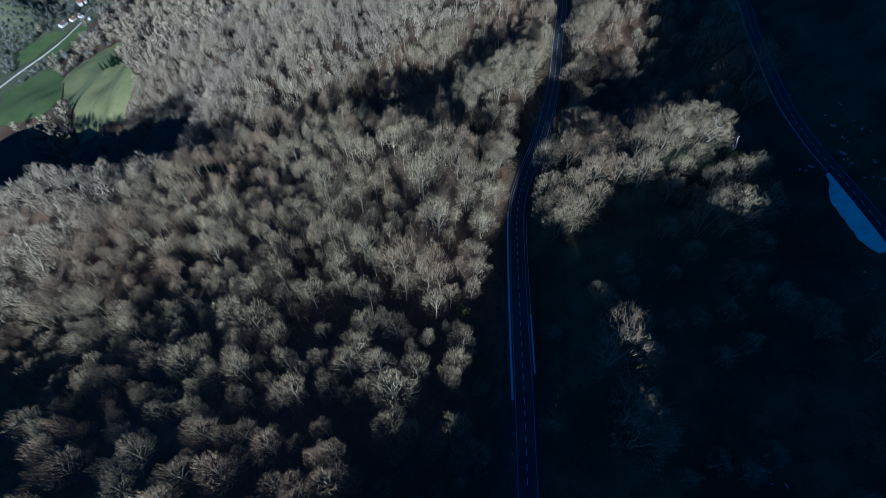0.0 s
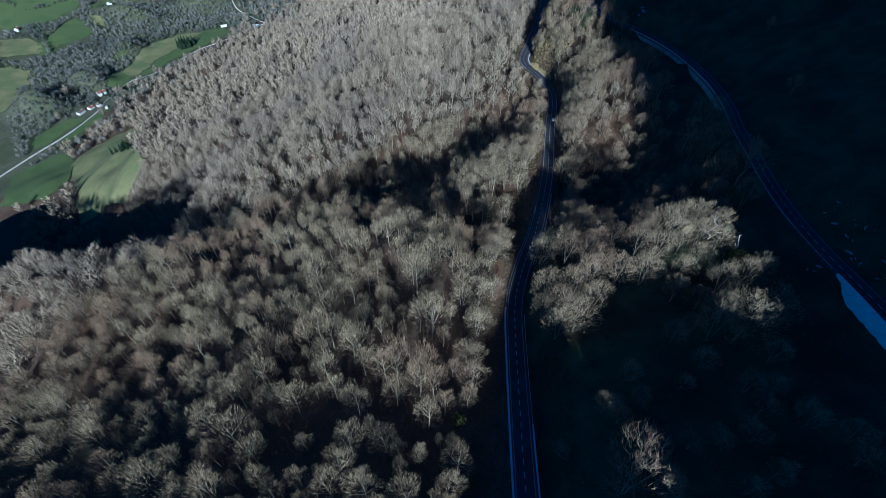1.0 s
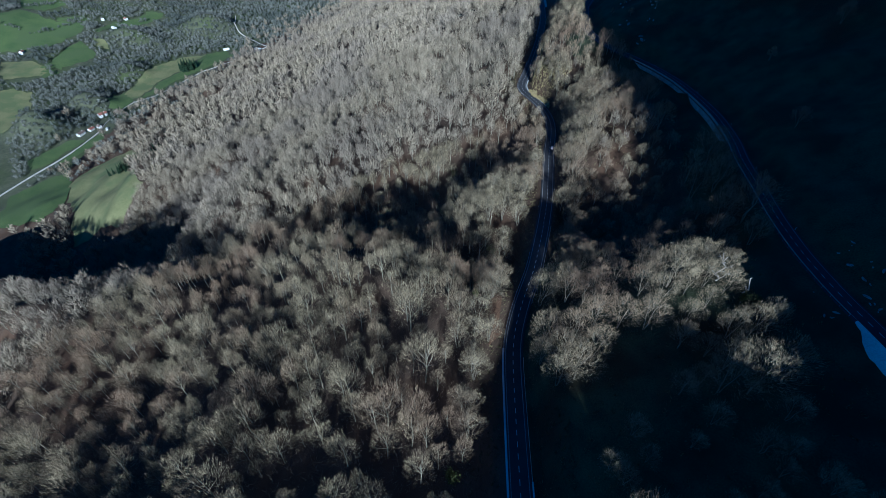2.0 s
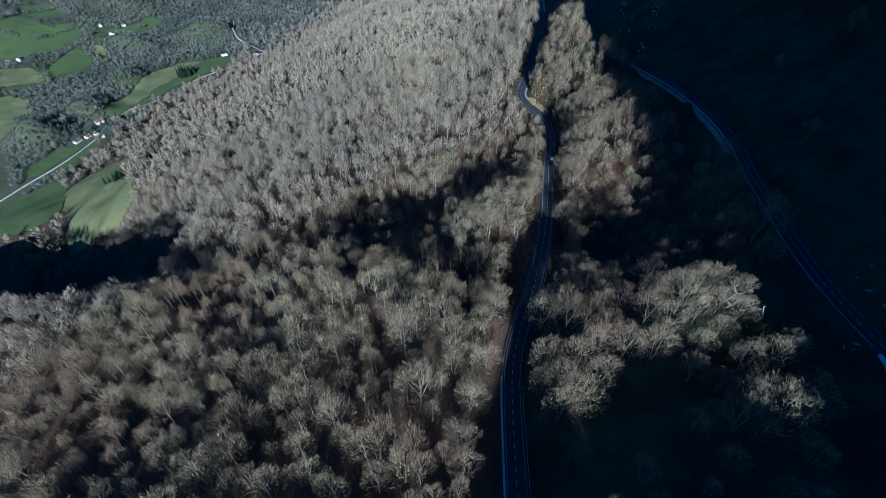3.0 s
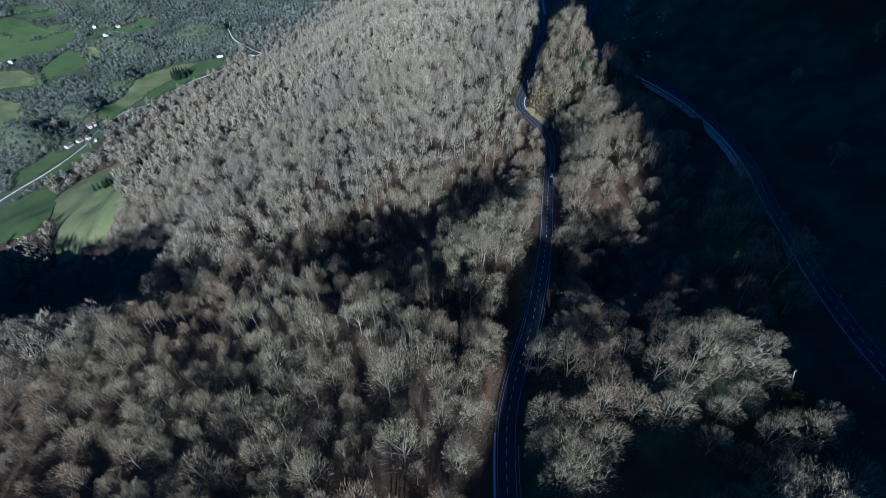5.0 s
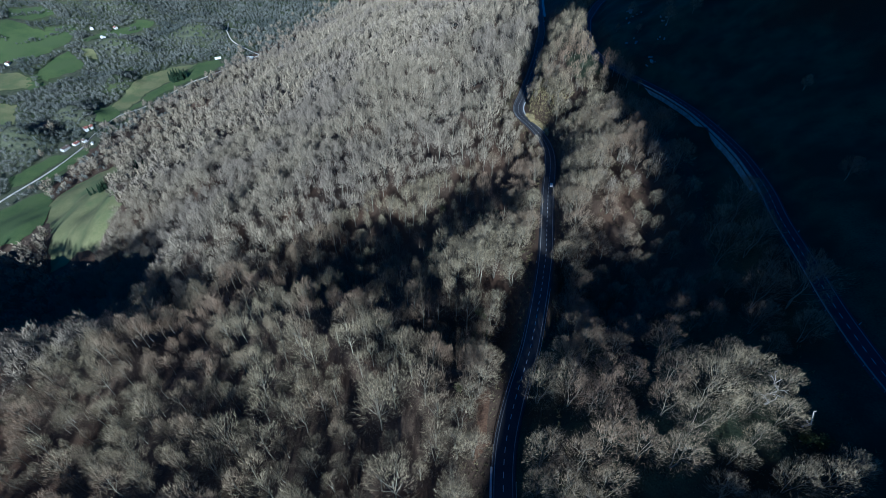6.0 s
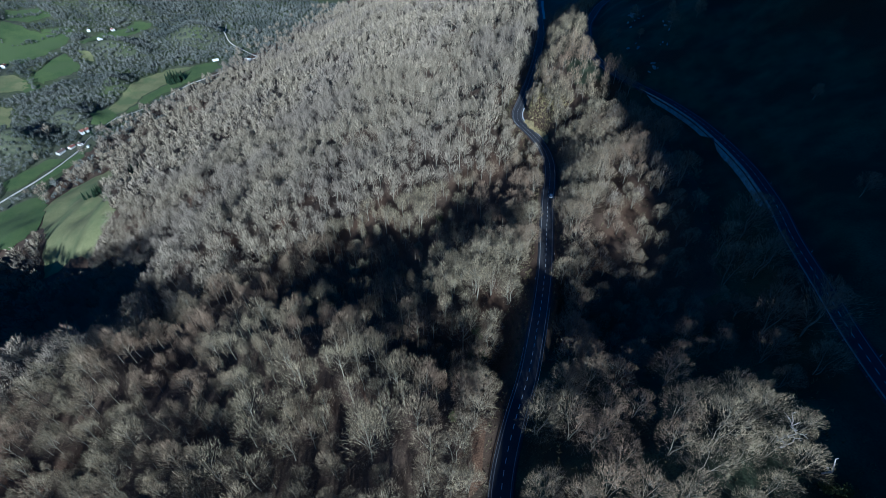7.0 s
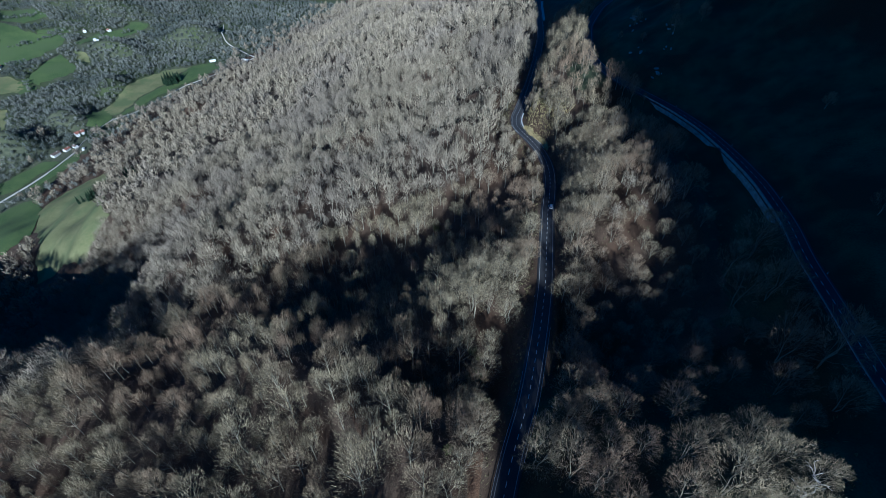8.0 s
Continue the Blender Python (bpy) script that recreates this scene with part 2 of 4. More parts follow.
def land(x, y):
    """The height of the bare land without the benches of the roads."""
    x, y = np.asarray(x, float), np.asarray(y, float)
    low, high, floor_x = on(ROAD_LOW, y), on(ROAD_HIGH, y), on(VALLEY, y)
    # the wooded flank below the lower road
    u = np.maximum(low - x, 0.0)
    flank = LOW_Z - 0.385 * u
    away = soft((u - 25) / 120)
    flank += away * (9 * rough(x, y, 330, 3) + 4.6 * rough(x, y, 88, 4) * soft((1500 - y) / 500) * soft((u - 60) / 90))
    flank += 50 * bump(x, y, -425, 260, 235, 42, -4) + 78 * bump(x, y, -700, 325, 140, 60, -12) - 84 * bump(x, y, -465, 420, 235, 106, -19) - 32 * bump(x, y, -640, 450, 150, 90, -19) + 26 * bump(x, y, -215, 365, 46, 40) + 26 * bump(x, y, -525, 1046, 42, 28) + 20 * bump(x, y, -600, 880, 50, 30)
    flank += 17 * bump(x, y, -38, 203, 108, 22, -36) - 29 * bump(x, y, -24, 298, 84, 54, 4) - 20 * bump(x, y, 17, 196, 34, 20, -25) + 11 * bump(x, y, 42, 245, 27, 18)
    # the flank is raised near the camera, shaped so that its tree tops catch sun
    flank += 15 * soft((125 - y) / 125) * soft((u - 20) / 60) + 11 * soft((95 - y) / 95) * soft((u - 105) / 60)
    # low ribs that run down the flank
    across = y + 0.12 * x + 9 * rough(x, y, 130, 23)
    flank += soft((u - 4) / 30) * soft((y - 360) / 50) * soft((900 - y) / 250) * soft((420 - u) / 160) * 6.0 * np.maximum(0.2, 0.65 + 0.9 * rough(x, y, 230, 24)) * np.sin(across * 0.09 + 0.8 * rough(x, y, 260, 27))
    # the floor of the valley and the hills behind it
    w = np.maximum(floor_x - x, 0.0)
    bed = -338 + 0.075 * np.clip(y - 760, -600, 1400) + 0.02 * np.maximum(y - 2160, 0)
    bed += 0.07 * np.maximum(np.abs(x - floor_x) - 60, 0)
    bed += soft((w - 150) / 400) * (16 * rough(x, y, 420, 8) + 0.05 * w) + 48 * bump(x, y, -880, 930, 48, 38, 8) + 34 * bump(x, y, -838, 1046, 44, 30) + 28 * bump(x, y, -824, 1212, 34, 28) + 32 * bump(x, y, -905, 1404, 70, 32) + 50 * bump(x, y, -722, 1512, 80, 40, 15) + 26 * bump(x, y, -1010, 1640, 120, 60) + 30 * bump(x, y, -1240, 1780, 190, 80, -15) + soft((w - 900) / 1500) * 160 + soft((y - 2200) / 1800) * 240
    k = 18.0
    left = np.maximum(flank, bed) + k * np.exp(-np.abs(flank - bed) / k) * 0.5
    # between the roads, and the mountain above the upper one
    gap = np.maximum(high - low, 30.0)
    t = np.clip((x - low) / gap, 0, 1)
    between = LOW_Z + (HIGH_Z - LOW_Z) * (1.25 * t - 0.25 * t * t)
    between += 13 * bump(x, y, 112, 470, 26, 75, -8) + np.sin(t * 3.1416) * 2.0 * rough(x, y, 60, 12)
    between += 8 * bump(x, y, 92, 132, 42, 24) - 10 * bump(x, y, 104, 160, 28, 15) - 25 * bump(x, y, 98, 209, 44, 34) + 4 * bump(x, y, 98, 288, 25, 24)
    v = np.maximum(x - high, 0.0)
    k = np.minimum(v, 230.0)
    mount = HIGH_Z + 0.53 * k + 60 * soft((k - 40) / 190) + soft(v / 60) * (4.0 * rough(x, y, 75, 15) + 1.5 * rough(x, y, 28, 16))
    z = np.where(x < low, left, np.where(x < high, between, mount))
    # an unseen mountain added behind, which holds the sun off the slope between the roads
    crest = np.interp(x, SHADE_CREST[0], SHADE_CREST[1]) + 2 * rough(x, x * 0, 70, 31)
    r = np.clip((-30 - y) / 270, 0, 1)
    return z + np.maximum(crest - z, 0) * r ** 1.25


def height(x, y):
    """The height of the ground, with the level benches of both roads cut into it."""
    x, y = np.asarray(x, float), np.asarray(y, float)
    z = land(x, y)
    for line, level in ((ROAD_HIGH, HIGH_Z), (ROAD_LOW, LOW_Z)):
        off = np.abs(x - on(line, y))
        k = (1 - soft((off - 5.2) / 9.0)) * soft((y + 60) / 30)
        z = z * (1 - k) + (level - 0.35) * k
    # the drops at the feet of the walls below the upper road
    d = on(ROAD_HIGH, y) - x
    z = z - 2.6 * soft((y - 60) / 12) * (1 - soft((y - 99) / 10)) * np.clip((d - 3.6) / 2.6, 0, 1) * (1 - soft((d - 14) / 16))
    z = z - 4.6 * soft((y - 222) / 10) * (1 - soft((y - 345) / 12)) * soft((d - 2.9) / 1.2) * (1 - soft((d - 10) / 16))
    return z


# ---- the ground: one sheet ----
def steps(parts):
    out = []
    for a, b, s in parts:
        out.append(np.arange(a, b, s))
    return np.concatenate(out)


gx = steps([(-5000, -1600, 85), (-1600, -1000, 20), (-1000, -100, 10), (-100, 10, 4), (10, 180, 2.0), (180, 300, 5), (300, 600, 15), (600, 3000, 80)])
gy = steps([(-900, -100, 40), (-100, -20, 8), (-20, 480, 2.8), (480, 900, 5), (900, 1700, 11), (1700, 2600, 30), (2600, 5000, 100)])
GX, GY = np.meshgrid(gx, gy)
GZ = height(GX, GY)
nx, ny = len(gx), len(gy)
ii = (np.arange(ny - 1)[:, None] * nx + np.arange(nx - 1)[None]).ravel()
quads = np.stack([ii, ii + 1, ii + nx + 1, ii + nx], 1)
cx, cy = GX[:-1, :-1].ravel(), GY[:-1, :-1].ravel()
slope_side = (cx > on(ROAD_LOW, cy) - 3) & ((cy < 185 + 14 * rough(cx, cy, 40, 61)) | (cx > on(ROAD_HIGH, cy) - 20))
ground = new("ground", mesh_of("ground", np.stack([GX.ravel(), GY.ravel(), GZ.ravel()], 1), quads, [M_FLOOR, M_SLOPE, M_VALLEY], np.where(slope_side, 1, np.where((cx < on(VALLEY, cy) + 55) & (cy > 560), 2, 0)), True))
tagged(ground, "steep mountainside with brown leaf litter and rough grass", "ground", kind="structure")


# ---- the roads ----
def road(name, line, z, y0, y1, label, half=3.05):
    top = tagged(new(name), label, "road", kind="structure")
    ys = np.arange(y0, y1, 2.0)
    v, q = ribbon(ys, line, -half - 0.75, half + 0.75, z)
    skirt_l, ql = ribbon(ys, line, -half - 1.5, -half - 0.75, z)
    skirt_l[:len(ys), 2] -= 0.6
    skirt_r, qr = ribbon(ys, line, half + 0.75, half + 1.5, z)
    skirt_r[len(ys):, 2] -= 0.6
    allv = np.concatenate([v, skirt_l, skirt_r])
    allq = np.concatenate([q, ql + len(v), qr + len(v) + len(skirt_l)])
    part("asphalt", mesh_of("asphalt", allv, allq, [M_ASPHALT]), None, top)
    for side in (-1, 1):
        v, q = ribbon(ys, line, side * half - 0.12, side * half + 0.12, z, 0.012)
        part("edge_line", mesh_of("edge_line", v, q, [M_WORNLINE]), None, top)
    return top


def dashes(top, line, z, y0, y1):
    """The broken middle line: 2 m of paint in every 4.2 m."""
    dash = mesh_of("dash", [(-0.11, -1.0, 0), (0.11, -1.0, 0), (0.11, 1.0, 0), (-0.11, 1.0, 0)], [(0, 1, 2, 3)], [M_LINE])
    y = y0
    while y < y1:
        x, slope = float(on(line, y)), float(on(line, y + 1) - on(line, y - 1)) / 2
        ob = part("centre_dash", dash, None, top)
        ob.matrix_basis = pose(x, y, z + 0.014, 0, 0, -math.degrees(math.atan(slope)))
        y += 4.2 / math.hypot(1, slope)


road_1 = road("road_1", ROAD_LOW, LOW_Z, -80, 1150, "two-lane asphalt road along the wooded flank, white edge lines")
dashes(road_1, ROAD_LOW, LOW_Z, 20, 560)
road_2 = road("road_2", ROAD_HIGH, HIGH_Z, -80, 760, "two-lane asphalt road on the dark mountainside above", 2.8)
dashes(road_2, ROAD_HIGH, HIGH_Z, 20, 330)


# ---- trees ----
def sliver(a, b, w, rng):
    """A thin tapered blade from a to b (arrays n, 3), w wide at its foot: verts and triangles."""
    d = b - a
    side = np.cross(d, rng.normal(size=a.shape))
    side *= (w / 2)[:, None] / np.maximum(np.linalg.norm(side, axis=1), 1e-6)[:, None]
    n = len(a)
    return np.concatenate([a + side, a - side, b]), np.stack([np.arange(n), np.arange(n) + n, np.arange(n) + 2 * n], 1)


def prism(a, b, ra, rb, sides=3):
    """Tapered round bars from a to b (n, 3) with radii ra, rb (n): verts and quads as triangles."""
    d = b - a
    d = d / np.maximum(np.linalg.norm(d, axis=1), 1e-6)[:, None]
    ref = np.where(np.abs(d[:, 2:]) > 0.9, np.array([[1.0, 0, 0]]), np.array([[0, 0, 1.0]]))
    u = np.cross(d, ref)
    u /= np.linalg.norm(u, axis=1)[:, None]
    w = np.cross(d, u)
    n, verts, tris = len(a), [], []
    for k in range(sides):
        c, s = math.cos(6.2832 * k / sides), math.sin(6.2832 * k / sides)
        verts += [a + (u * c + w * s) * ra[:, None], b + (u * c + w * s) * rb[:, None]]
    i = np.arange(n)
    for k in range(sides):
        p, q = 2 * k * n, 2 * ((k + 1) % sides) * n
        tris += [np.stack([p + i, q + i, q + n + i], 1), np.stack([p + i, q + n + i, p + n + i], 1)]
    return np.concatenate(verts), np.concatenate(tris)


def join(pieces):
    verts, tris, at = [], [], 0
    for v, t in pieces:
        verts.append(v)
        tris.append(t + at)
        at += len(v)
    return np.concatenate(verts), np.concatenate(tris)


def blade(a, b, w, face, rng, loose=0.35):
    """Thin tapered blades from a to b (n, 3), w wide at the foot, turned to face outward along face."""
    d = b - a
    side = np.cross(d, face + rng.normal(size=a.shape) * loose)
    side *= (w / 2)[:, None] / np.maximum(np.linalg.norm(side, axis=1), 1e-6)[:, None]
    n = len(a)
    return np.concatenate([a + side, a - side, b]), np.stack([np.arange(n), np.arange(n) + n, np.arange(n) + 2 * n], 1)


def unit(w):
    return w / np.maximum(np.linalg.norm(w, axis=1), 1e-6)[:, None]


def crown_shape(rng, tall, wide, low):
    """The outer edge of a crown with soft lobes, as a function of directions from its heart; heart and radii."""
    heart, radii = np.array([0, 0, tall * (0.5 + low * 0.42)]), np.array([wide / 2, wide / 2, tall * (0.5 - low * 0.42)])
    lobes = rng.uniform(0, 6.28, 4)

    def dome(w):
        turn = np.arctan2(w[:, 1], w[:, 0])
        swell = 1 + 0.12 * np.sin(2 * turn + lobes[0]) + 0.1 * np.sin(3 * turn + lobes[1] + 2 * w[:, 2]) + 0.08 * np.sin(5 * turn + lobes[2] + 5 * w[:, 2]) + 0.05 * np.sin(9 * w[:, 2] + lobes[3])
        return heart + w * radii * swell[:, None]
    return dome, heart, radii


def bare_tree(seed, tall, wide, limbs, twigs, twig_w, twig_l, low=0.3, loose=0.35):
    """A leafless beech: (wood verts, tris), (twig verts, tris). Twigs radiate from the fork like the hairs of a brush.
    Foot at the origin; low: the share of its height that is bare trunk."""
    rng = np.random.RandomState(seed)
    fork = tall * (low + rng.uniform(-0.04, 0.06))
    tip = np.array([rng.normal() * 0.6, rng.normal() * 0.6, tall * 0.85])
    mid = np.array([rng.normal() * 0.3, rng.normal() * 0.3, fork])
    r0 = 0.0125 * tall
    wood = [prism(np.array([[0, 0, -2.5], mid]), np.array([mid, tip]), np.array([r0, r0 * 0.72]), np.array([r0 * 0.72, r0 * 0.1]), 4)]
    dome, heart, radii = crown_shape(rng, tall, wide, low)
    # limbs rise from the trunk and spread like a fan
    ang = np.arange(limbs) * 2.4 + rng.uniform(0, 6.28) + rng.normal(size=limbs) * 0.3
    along = np.linspace(0.0, 0.6, limbs)
    foot = mid[None] + (tip - mid)[None] * along[:, None]
    up = 0.1 + 3.2 * along ** 1.4 + rng.uniform(0, 0.5, limbs)
    end = foot + (dome(unit(np.stack([np.cos(ang), np.sin(ang), up], 1))) - foot) * rng.uniform(0.68, 0.92, limbs)[:, None]
    rl = r0 * (0.42 - 0.3 * along)
    wood.append(sliver(foot, end, rl * 2.2, rng))
    # twigs end on the outer edge or a little inside it and point away from the fork
    w = rng.normal(size=(twigs * 2, 3))
    w = unit(w)
    w = w[(w[:, 2] > -0.45 + 0.3 * rng.uniform(size=len(w)))][:twigs]
    b = dome(w)
    b = heart + (b - heart) * (1.04 - 0.42 * rng.uniform(size=len(w)) ** 1.7)[:, None]
    d = unit(unit(b - mid * 0.9) + rng.normal(size=w.shape) * 0.22)
    size = twig_l * rng.uniform(0.6, 1.35, len(w))
    a = b - d * size[:, None]
    return join(wood), blade(a, b, twig_w * rng.uniform(0.6, 1.4, len(w)), unit(w / radii), rng, loose)


def scatter(lo_x, hi_x, lo_y, hi_y, step, seed, keep):
    """Uneven places on a jittered grid where keep(x, y, chance) holds."""
    rng = np.random.RandomState(seed)
    x, y = np.meshgrid(np.arange(lo_x, hi_x, step), np.arange(lo_y, hi_y, step))
    x = (x + (np.arange(x.shape[0]) % 2)[:, None] * step / 2 + rng.uniform(-0.42, 0.42, x.shape) * step).ravel()
    y = (y + rng.uniform(-0.42, 0.42, y.shape) * step).ravel()
    ok = keep(x, y, rng.uniform(size=len(x)))
    return x[ok], y[ok]


def plant(name, kinds, x, y, seed, size, label, twig_mat=None, bark_mat=None):
    """Many trees as one object of kind stuff; kinds: wood and twig arrays of a few trees."""
    rng = np.random.RandomState(seed)
    pick, turn = rng.randint(0, len(kinds), len(x)), rng.uniform(0, 6.283, len(x))
    scale = size * rng.uniform(0.6, 1.2, len(x)) * (1 + 0.2 * rough(x, y, 45, seed + 1))
    widen = rng.uniform(0.85, 1.2, len(x))
    z = height(x, y)
    verts, tris, index, at = [], [], [], 0
    for k, (wood, twig) in enumerate(kinds):
        v = np.concatenate([wood[0], twig[0]])
        t = np.concatenate([wood[1], twig[1] + len(wood[0])])
        mat = np.concatenate([np.zeros(len(wood[1]), int), np.ones(len(twig[1]), int)])
        who = np.where(pick == k)[0]
        if not len(who):
            continue
        c, s, sc = np.cos(turn[who])[:, None], np.sin(turn[who])[:, None], scale[who][:, None]
        wd = widen[who][:, None]
        px = x[who][:, None] + (v[None, :, 0] * c - v[None, :, 1] * s) * sc * wd
        py = y[who][:, None] + (v[None, :, 0] * s + v[None, :, 1] * c) * sc * wd
        pz = z[who][:, None] + v[None, :, 2] * sc
        verts.append(np.stack([px, py, pz], 2).reshape(-1, 3))
        tris.append((t[None] + (np.arange(len(who)) * len(v))[:, None, None] + at).reshape(-1, 3))
        index.append(np.tile(mat, len(who)))
        at += len(who) * len(v)
    me = mesh_of(name, np.concatenate(verts), np.concatenate(tris), [bark_mat or M_BARK, twig_mat or M_TWIG], np.concatenate(index))
    return tagged(new(name, me), label, "forest", kind="stuff")


near_kinds = [bare_tree(s, 18.5 + 0.7 * s, 7.6 + 1.0 * s, 14, 930, 0.105, 1.9, 0.26) for s in range(7)]
mid_kinds = [bare_tree(20 + s, 19, 9.2 + 0.9 * s, 7, 205, 0.33, 2.7, 0.2, 0.25) for s in range(6)]
far_kinds = [bare_tree(40 + s, 18, 10.5 + s, 3, 68, 1.15, 3.4, 0.2, 0.12) for s in range(5)]


# ---- the fields of the valley ----
def field(corners, material, label, name="meadow"):
    """A field as a sheet that lies on the land, with a slightly uneven edge; returns its outline."""
    c = np.array(corners, float)
    rim = []
    for i in range(len(c)):
        a, b = c[i], c[(i + 1) % len(c)]
        n = max(2, int(np.hypot(*(b - a)) / 9))
        s = np.arange(n)[:, None] / n
        rim.append(a + (b - a) * s)
    rim = np.concatenate(rim)
    rim += np.stack([rough(rim[:, 0], rim[:, 1], 34, 51), rough(rim[:, 0], rim[:, 1], 30, 52)], 1) * 4
    bm = bmesh.new()
    face = bm.faces.new([bm.verts.new((p[0], p[1], 0)) for p in rim])
    bmesh.ops.triangulate(bm, faces=[face])
    lo, hi = rim.min(0), rim.max(0)
    for axis in (0, 1):
        for v in np.arange(lo[axis] + 9, hi[axis], 9.0):
            co, no = [0, 0, 0], [0, 0, 0]
            co[axis], no[axis] = v, 1
            bmesh.ops.bisect_plane(bm, geom=bm.verts[:] + bm.edges[:] + bm.faces[:], plane_co=co, plane_no=no)
    for v in bm.verts:
        v.co.z = float(height(v.co.x, v.co.y)) + 0.9
    bmesh.ops.recalc_face_normals(bm, faces=bm.faces[:])
    top = part(name, bm, material, None)
    for p in top.data.polygons:
        p.use_smooth = True
    tagged(top, label, "field", kind="structure")
    FIELDS.append(rim)


def inside(rim, x, y):
    """Whether points lie within an outline."""
    hit = np.zeros(np.shape(x), bool)
    px, py = rim[:, 0], rim[:, 1]
    for i in range(len(rim)):
        x0, y0, x1, y1 = px[i - 1], py[i - 1], px[i], py[i]
        cross = (y0 > y) != (y1 > y)
        if y0 != y1:
            hit ^= cross & (x < (x1 - x0) * (y - y0) / (y1 - y0) + x0)
    return hit


FIELDS = []
GREEN, DRY = "green meadow on the valley floor", "pale worn pasture with rough tufts"
field([(-753, 600), (-800, 703), (-778, 728), (-759, 761), (-731, 769), (-692, 720), (-658, 662), (-670, 610)], M_MEADOW, GREEN)
field([(-700, 734), (-696, 768), (-676, 791), (-619, 825), (-569, 769), (-576, 721), (-515, 672), (-452, 590), (-463, 530), (-570, 540), (-603, 603), (-655, 664)], M_PASTURE, DRY, "pasture")
field([(-752, 928), (-727, 905), (-744, 857), (-761, 816), (-777, 806)], M_MEADOW, GREEN)
field([(-824, 785), (-799, 795), (-790, 831), (-769, 895), (-800, 892), (-822, 854), (-842, 817)], M_MEADOW, GREEN)
field([(-784, 1029), (-812, 1094), (-790, 1115), (-755, 1080), (-748, 1033)], M_MEADOW, GREEN)
field([(-772, 1085), (-792, 1123), (-782, 1263), (-741, 1322), (-680, 1352), (-700, 1260), (-735, 1180), (-745, 1090)], M_PASTURE, DRY, "pasture")
field([(-741, 1087), (-731, 1180), (-696, 1260), (-676, 1352), (-628, 1379), (-598, 1339), (-644, 1263), (-689, 1192), (-720, 1111)], M_MEADOW, GREEN)
field([(-1008, 1403), (-994, 1463), (-946, 1519), (-928, 1576), (-889, 1578), (-879, 1542), (-921, 1487), (-950, 1453), (-992, 1404)], M_MEADOW, GREEN)
field([(-1030, 1296), (-1017, 1346), (-959, 1302), (-950, 1276), (-998, 1202), (-1045, 1189), (-1030, 1228)], M_MEADOW, GREEN)
field([(-1289, 1400), (-1207, 1250), (-1147, 1286), (-1094, 1283), (-1059, 1332), (-1038, 1394), (-1049, 1453), (-1132, 1436), (-1243, 1467)], M_MEADOW, GREEN)
field([(-1165, 1224), (-1070, 1218), (-1014, 1186), (-1018, 1158), (-1082, 1113)], M_PASTURE, DRY, "pasture")
field([(-1091, 1043), (-1040, 1085), (-1000, 1083), (-967, 1027), (-933, 958), (-940, 911), (-997, 892)], M_PASTURE, DRY, "pasture")


field([(-993, 1373), (-948, 1360), (-940, 1330), (-975, 1336)], M_PASTURE, DRY, "pasture")
field([(-1139, 1450), (-1079, 1480), (-1050, 1470), (-1054, 1460), (-1125, 1440)], M_MEADOW, GREEN)
field([(-1327, 1581), (-1214, 1572), (-1142, 1532), (-1186, 1478), (-1240, 1475)], M_MEADOW, GREEN)
field([(-1035, 1180), (-1010, 1195), (-986, 1182), (-1010, 1150), (-1016, 1158)], M_MEADOW, GREEN)


# ---- woods ----
def open_land(x, y):
    """The fields, with treeless strips on the camera's side to keep them in view."""
    hit = np.zeros(np.shape(x), bool)
    for rim in FIELDS:
        hit |= inside(rim, x, y) | inside(rim, x - 9, y + 12) | inside(rim, x - 18, y + 25)
    # hedges and lone trees between the far pastures
    return hit & ~((y > 1080) & (x < -880) & (np.abs(rough(x, y, 230, 97)) < 0.075 + 0.05 * rough(x, y, 50, 98)))


HOMES = [(-790, 918), (-779, 938), (-768, 950), (-786, 1000), (-745, 940), (-630, 1386), (-533, 1378), (-962, 1428), (-1135, 1271), (-1020, 1478), (-966, 1504)]


def house_clearings(x, y):
    """Ground round each house, cleared on towards the camera to keep it in view."""
    hit = np.zeros(np.shape(x), bool)
    for hx, hy in HOMES:
        hit |= (np.hypot(x - hx, y - hy) < 15) | (np.hypot(x - hx - 16, y - hy + 20) < 15) | (np.hypot(x - hx - 32, y - hy + 40) < 11)
    return hit


LANE_3 = [(-835, 640), (-821, 704), (-803, 762), (-783, 813), (-765, 872), (-757, 932)]
LANE_4 = [(-757, 932), (-764, 972), (-760, 1012), (-748, 1065), (-712, 1096), (-690, 1141), (-646, 1240), (-586, 1300), (-560, 1340), (-533, 1372)]
LANE_5 = [(-525, 1380), (-510, 1400), (-570, 1457), (-605, 1487), (-632, 1507), (-658, 1552), (-686, 1648)]


def lanes(x, y):
    """Verges of the valley lanes, cleared on the camera's side to keep them visible."""
    hit = np.zeros(np.shape(x), bool)
    for line, clear in ((LANE_3, 9), (LANE_5, 8)):
        for (ax, ay), (bx, by) in zip(line, line[1:]):
            for ox, oy in ((0, 0), (6, -8), (11, -15)):
                t = np.clip(((x - ox - ax) * (bx - ax) + (y - oy - ay) * (by - ay)) / ((bx - ax) ** 2 + (by - ay) ** 2), 0, 1)
                hit |= np.hypot(x - ox - ax - t * (bx - ax), y - oy - ay - t * (by - ay)) < clear
    return hit


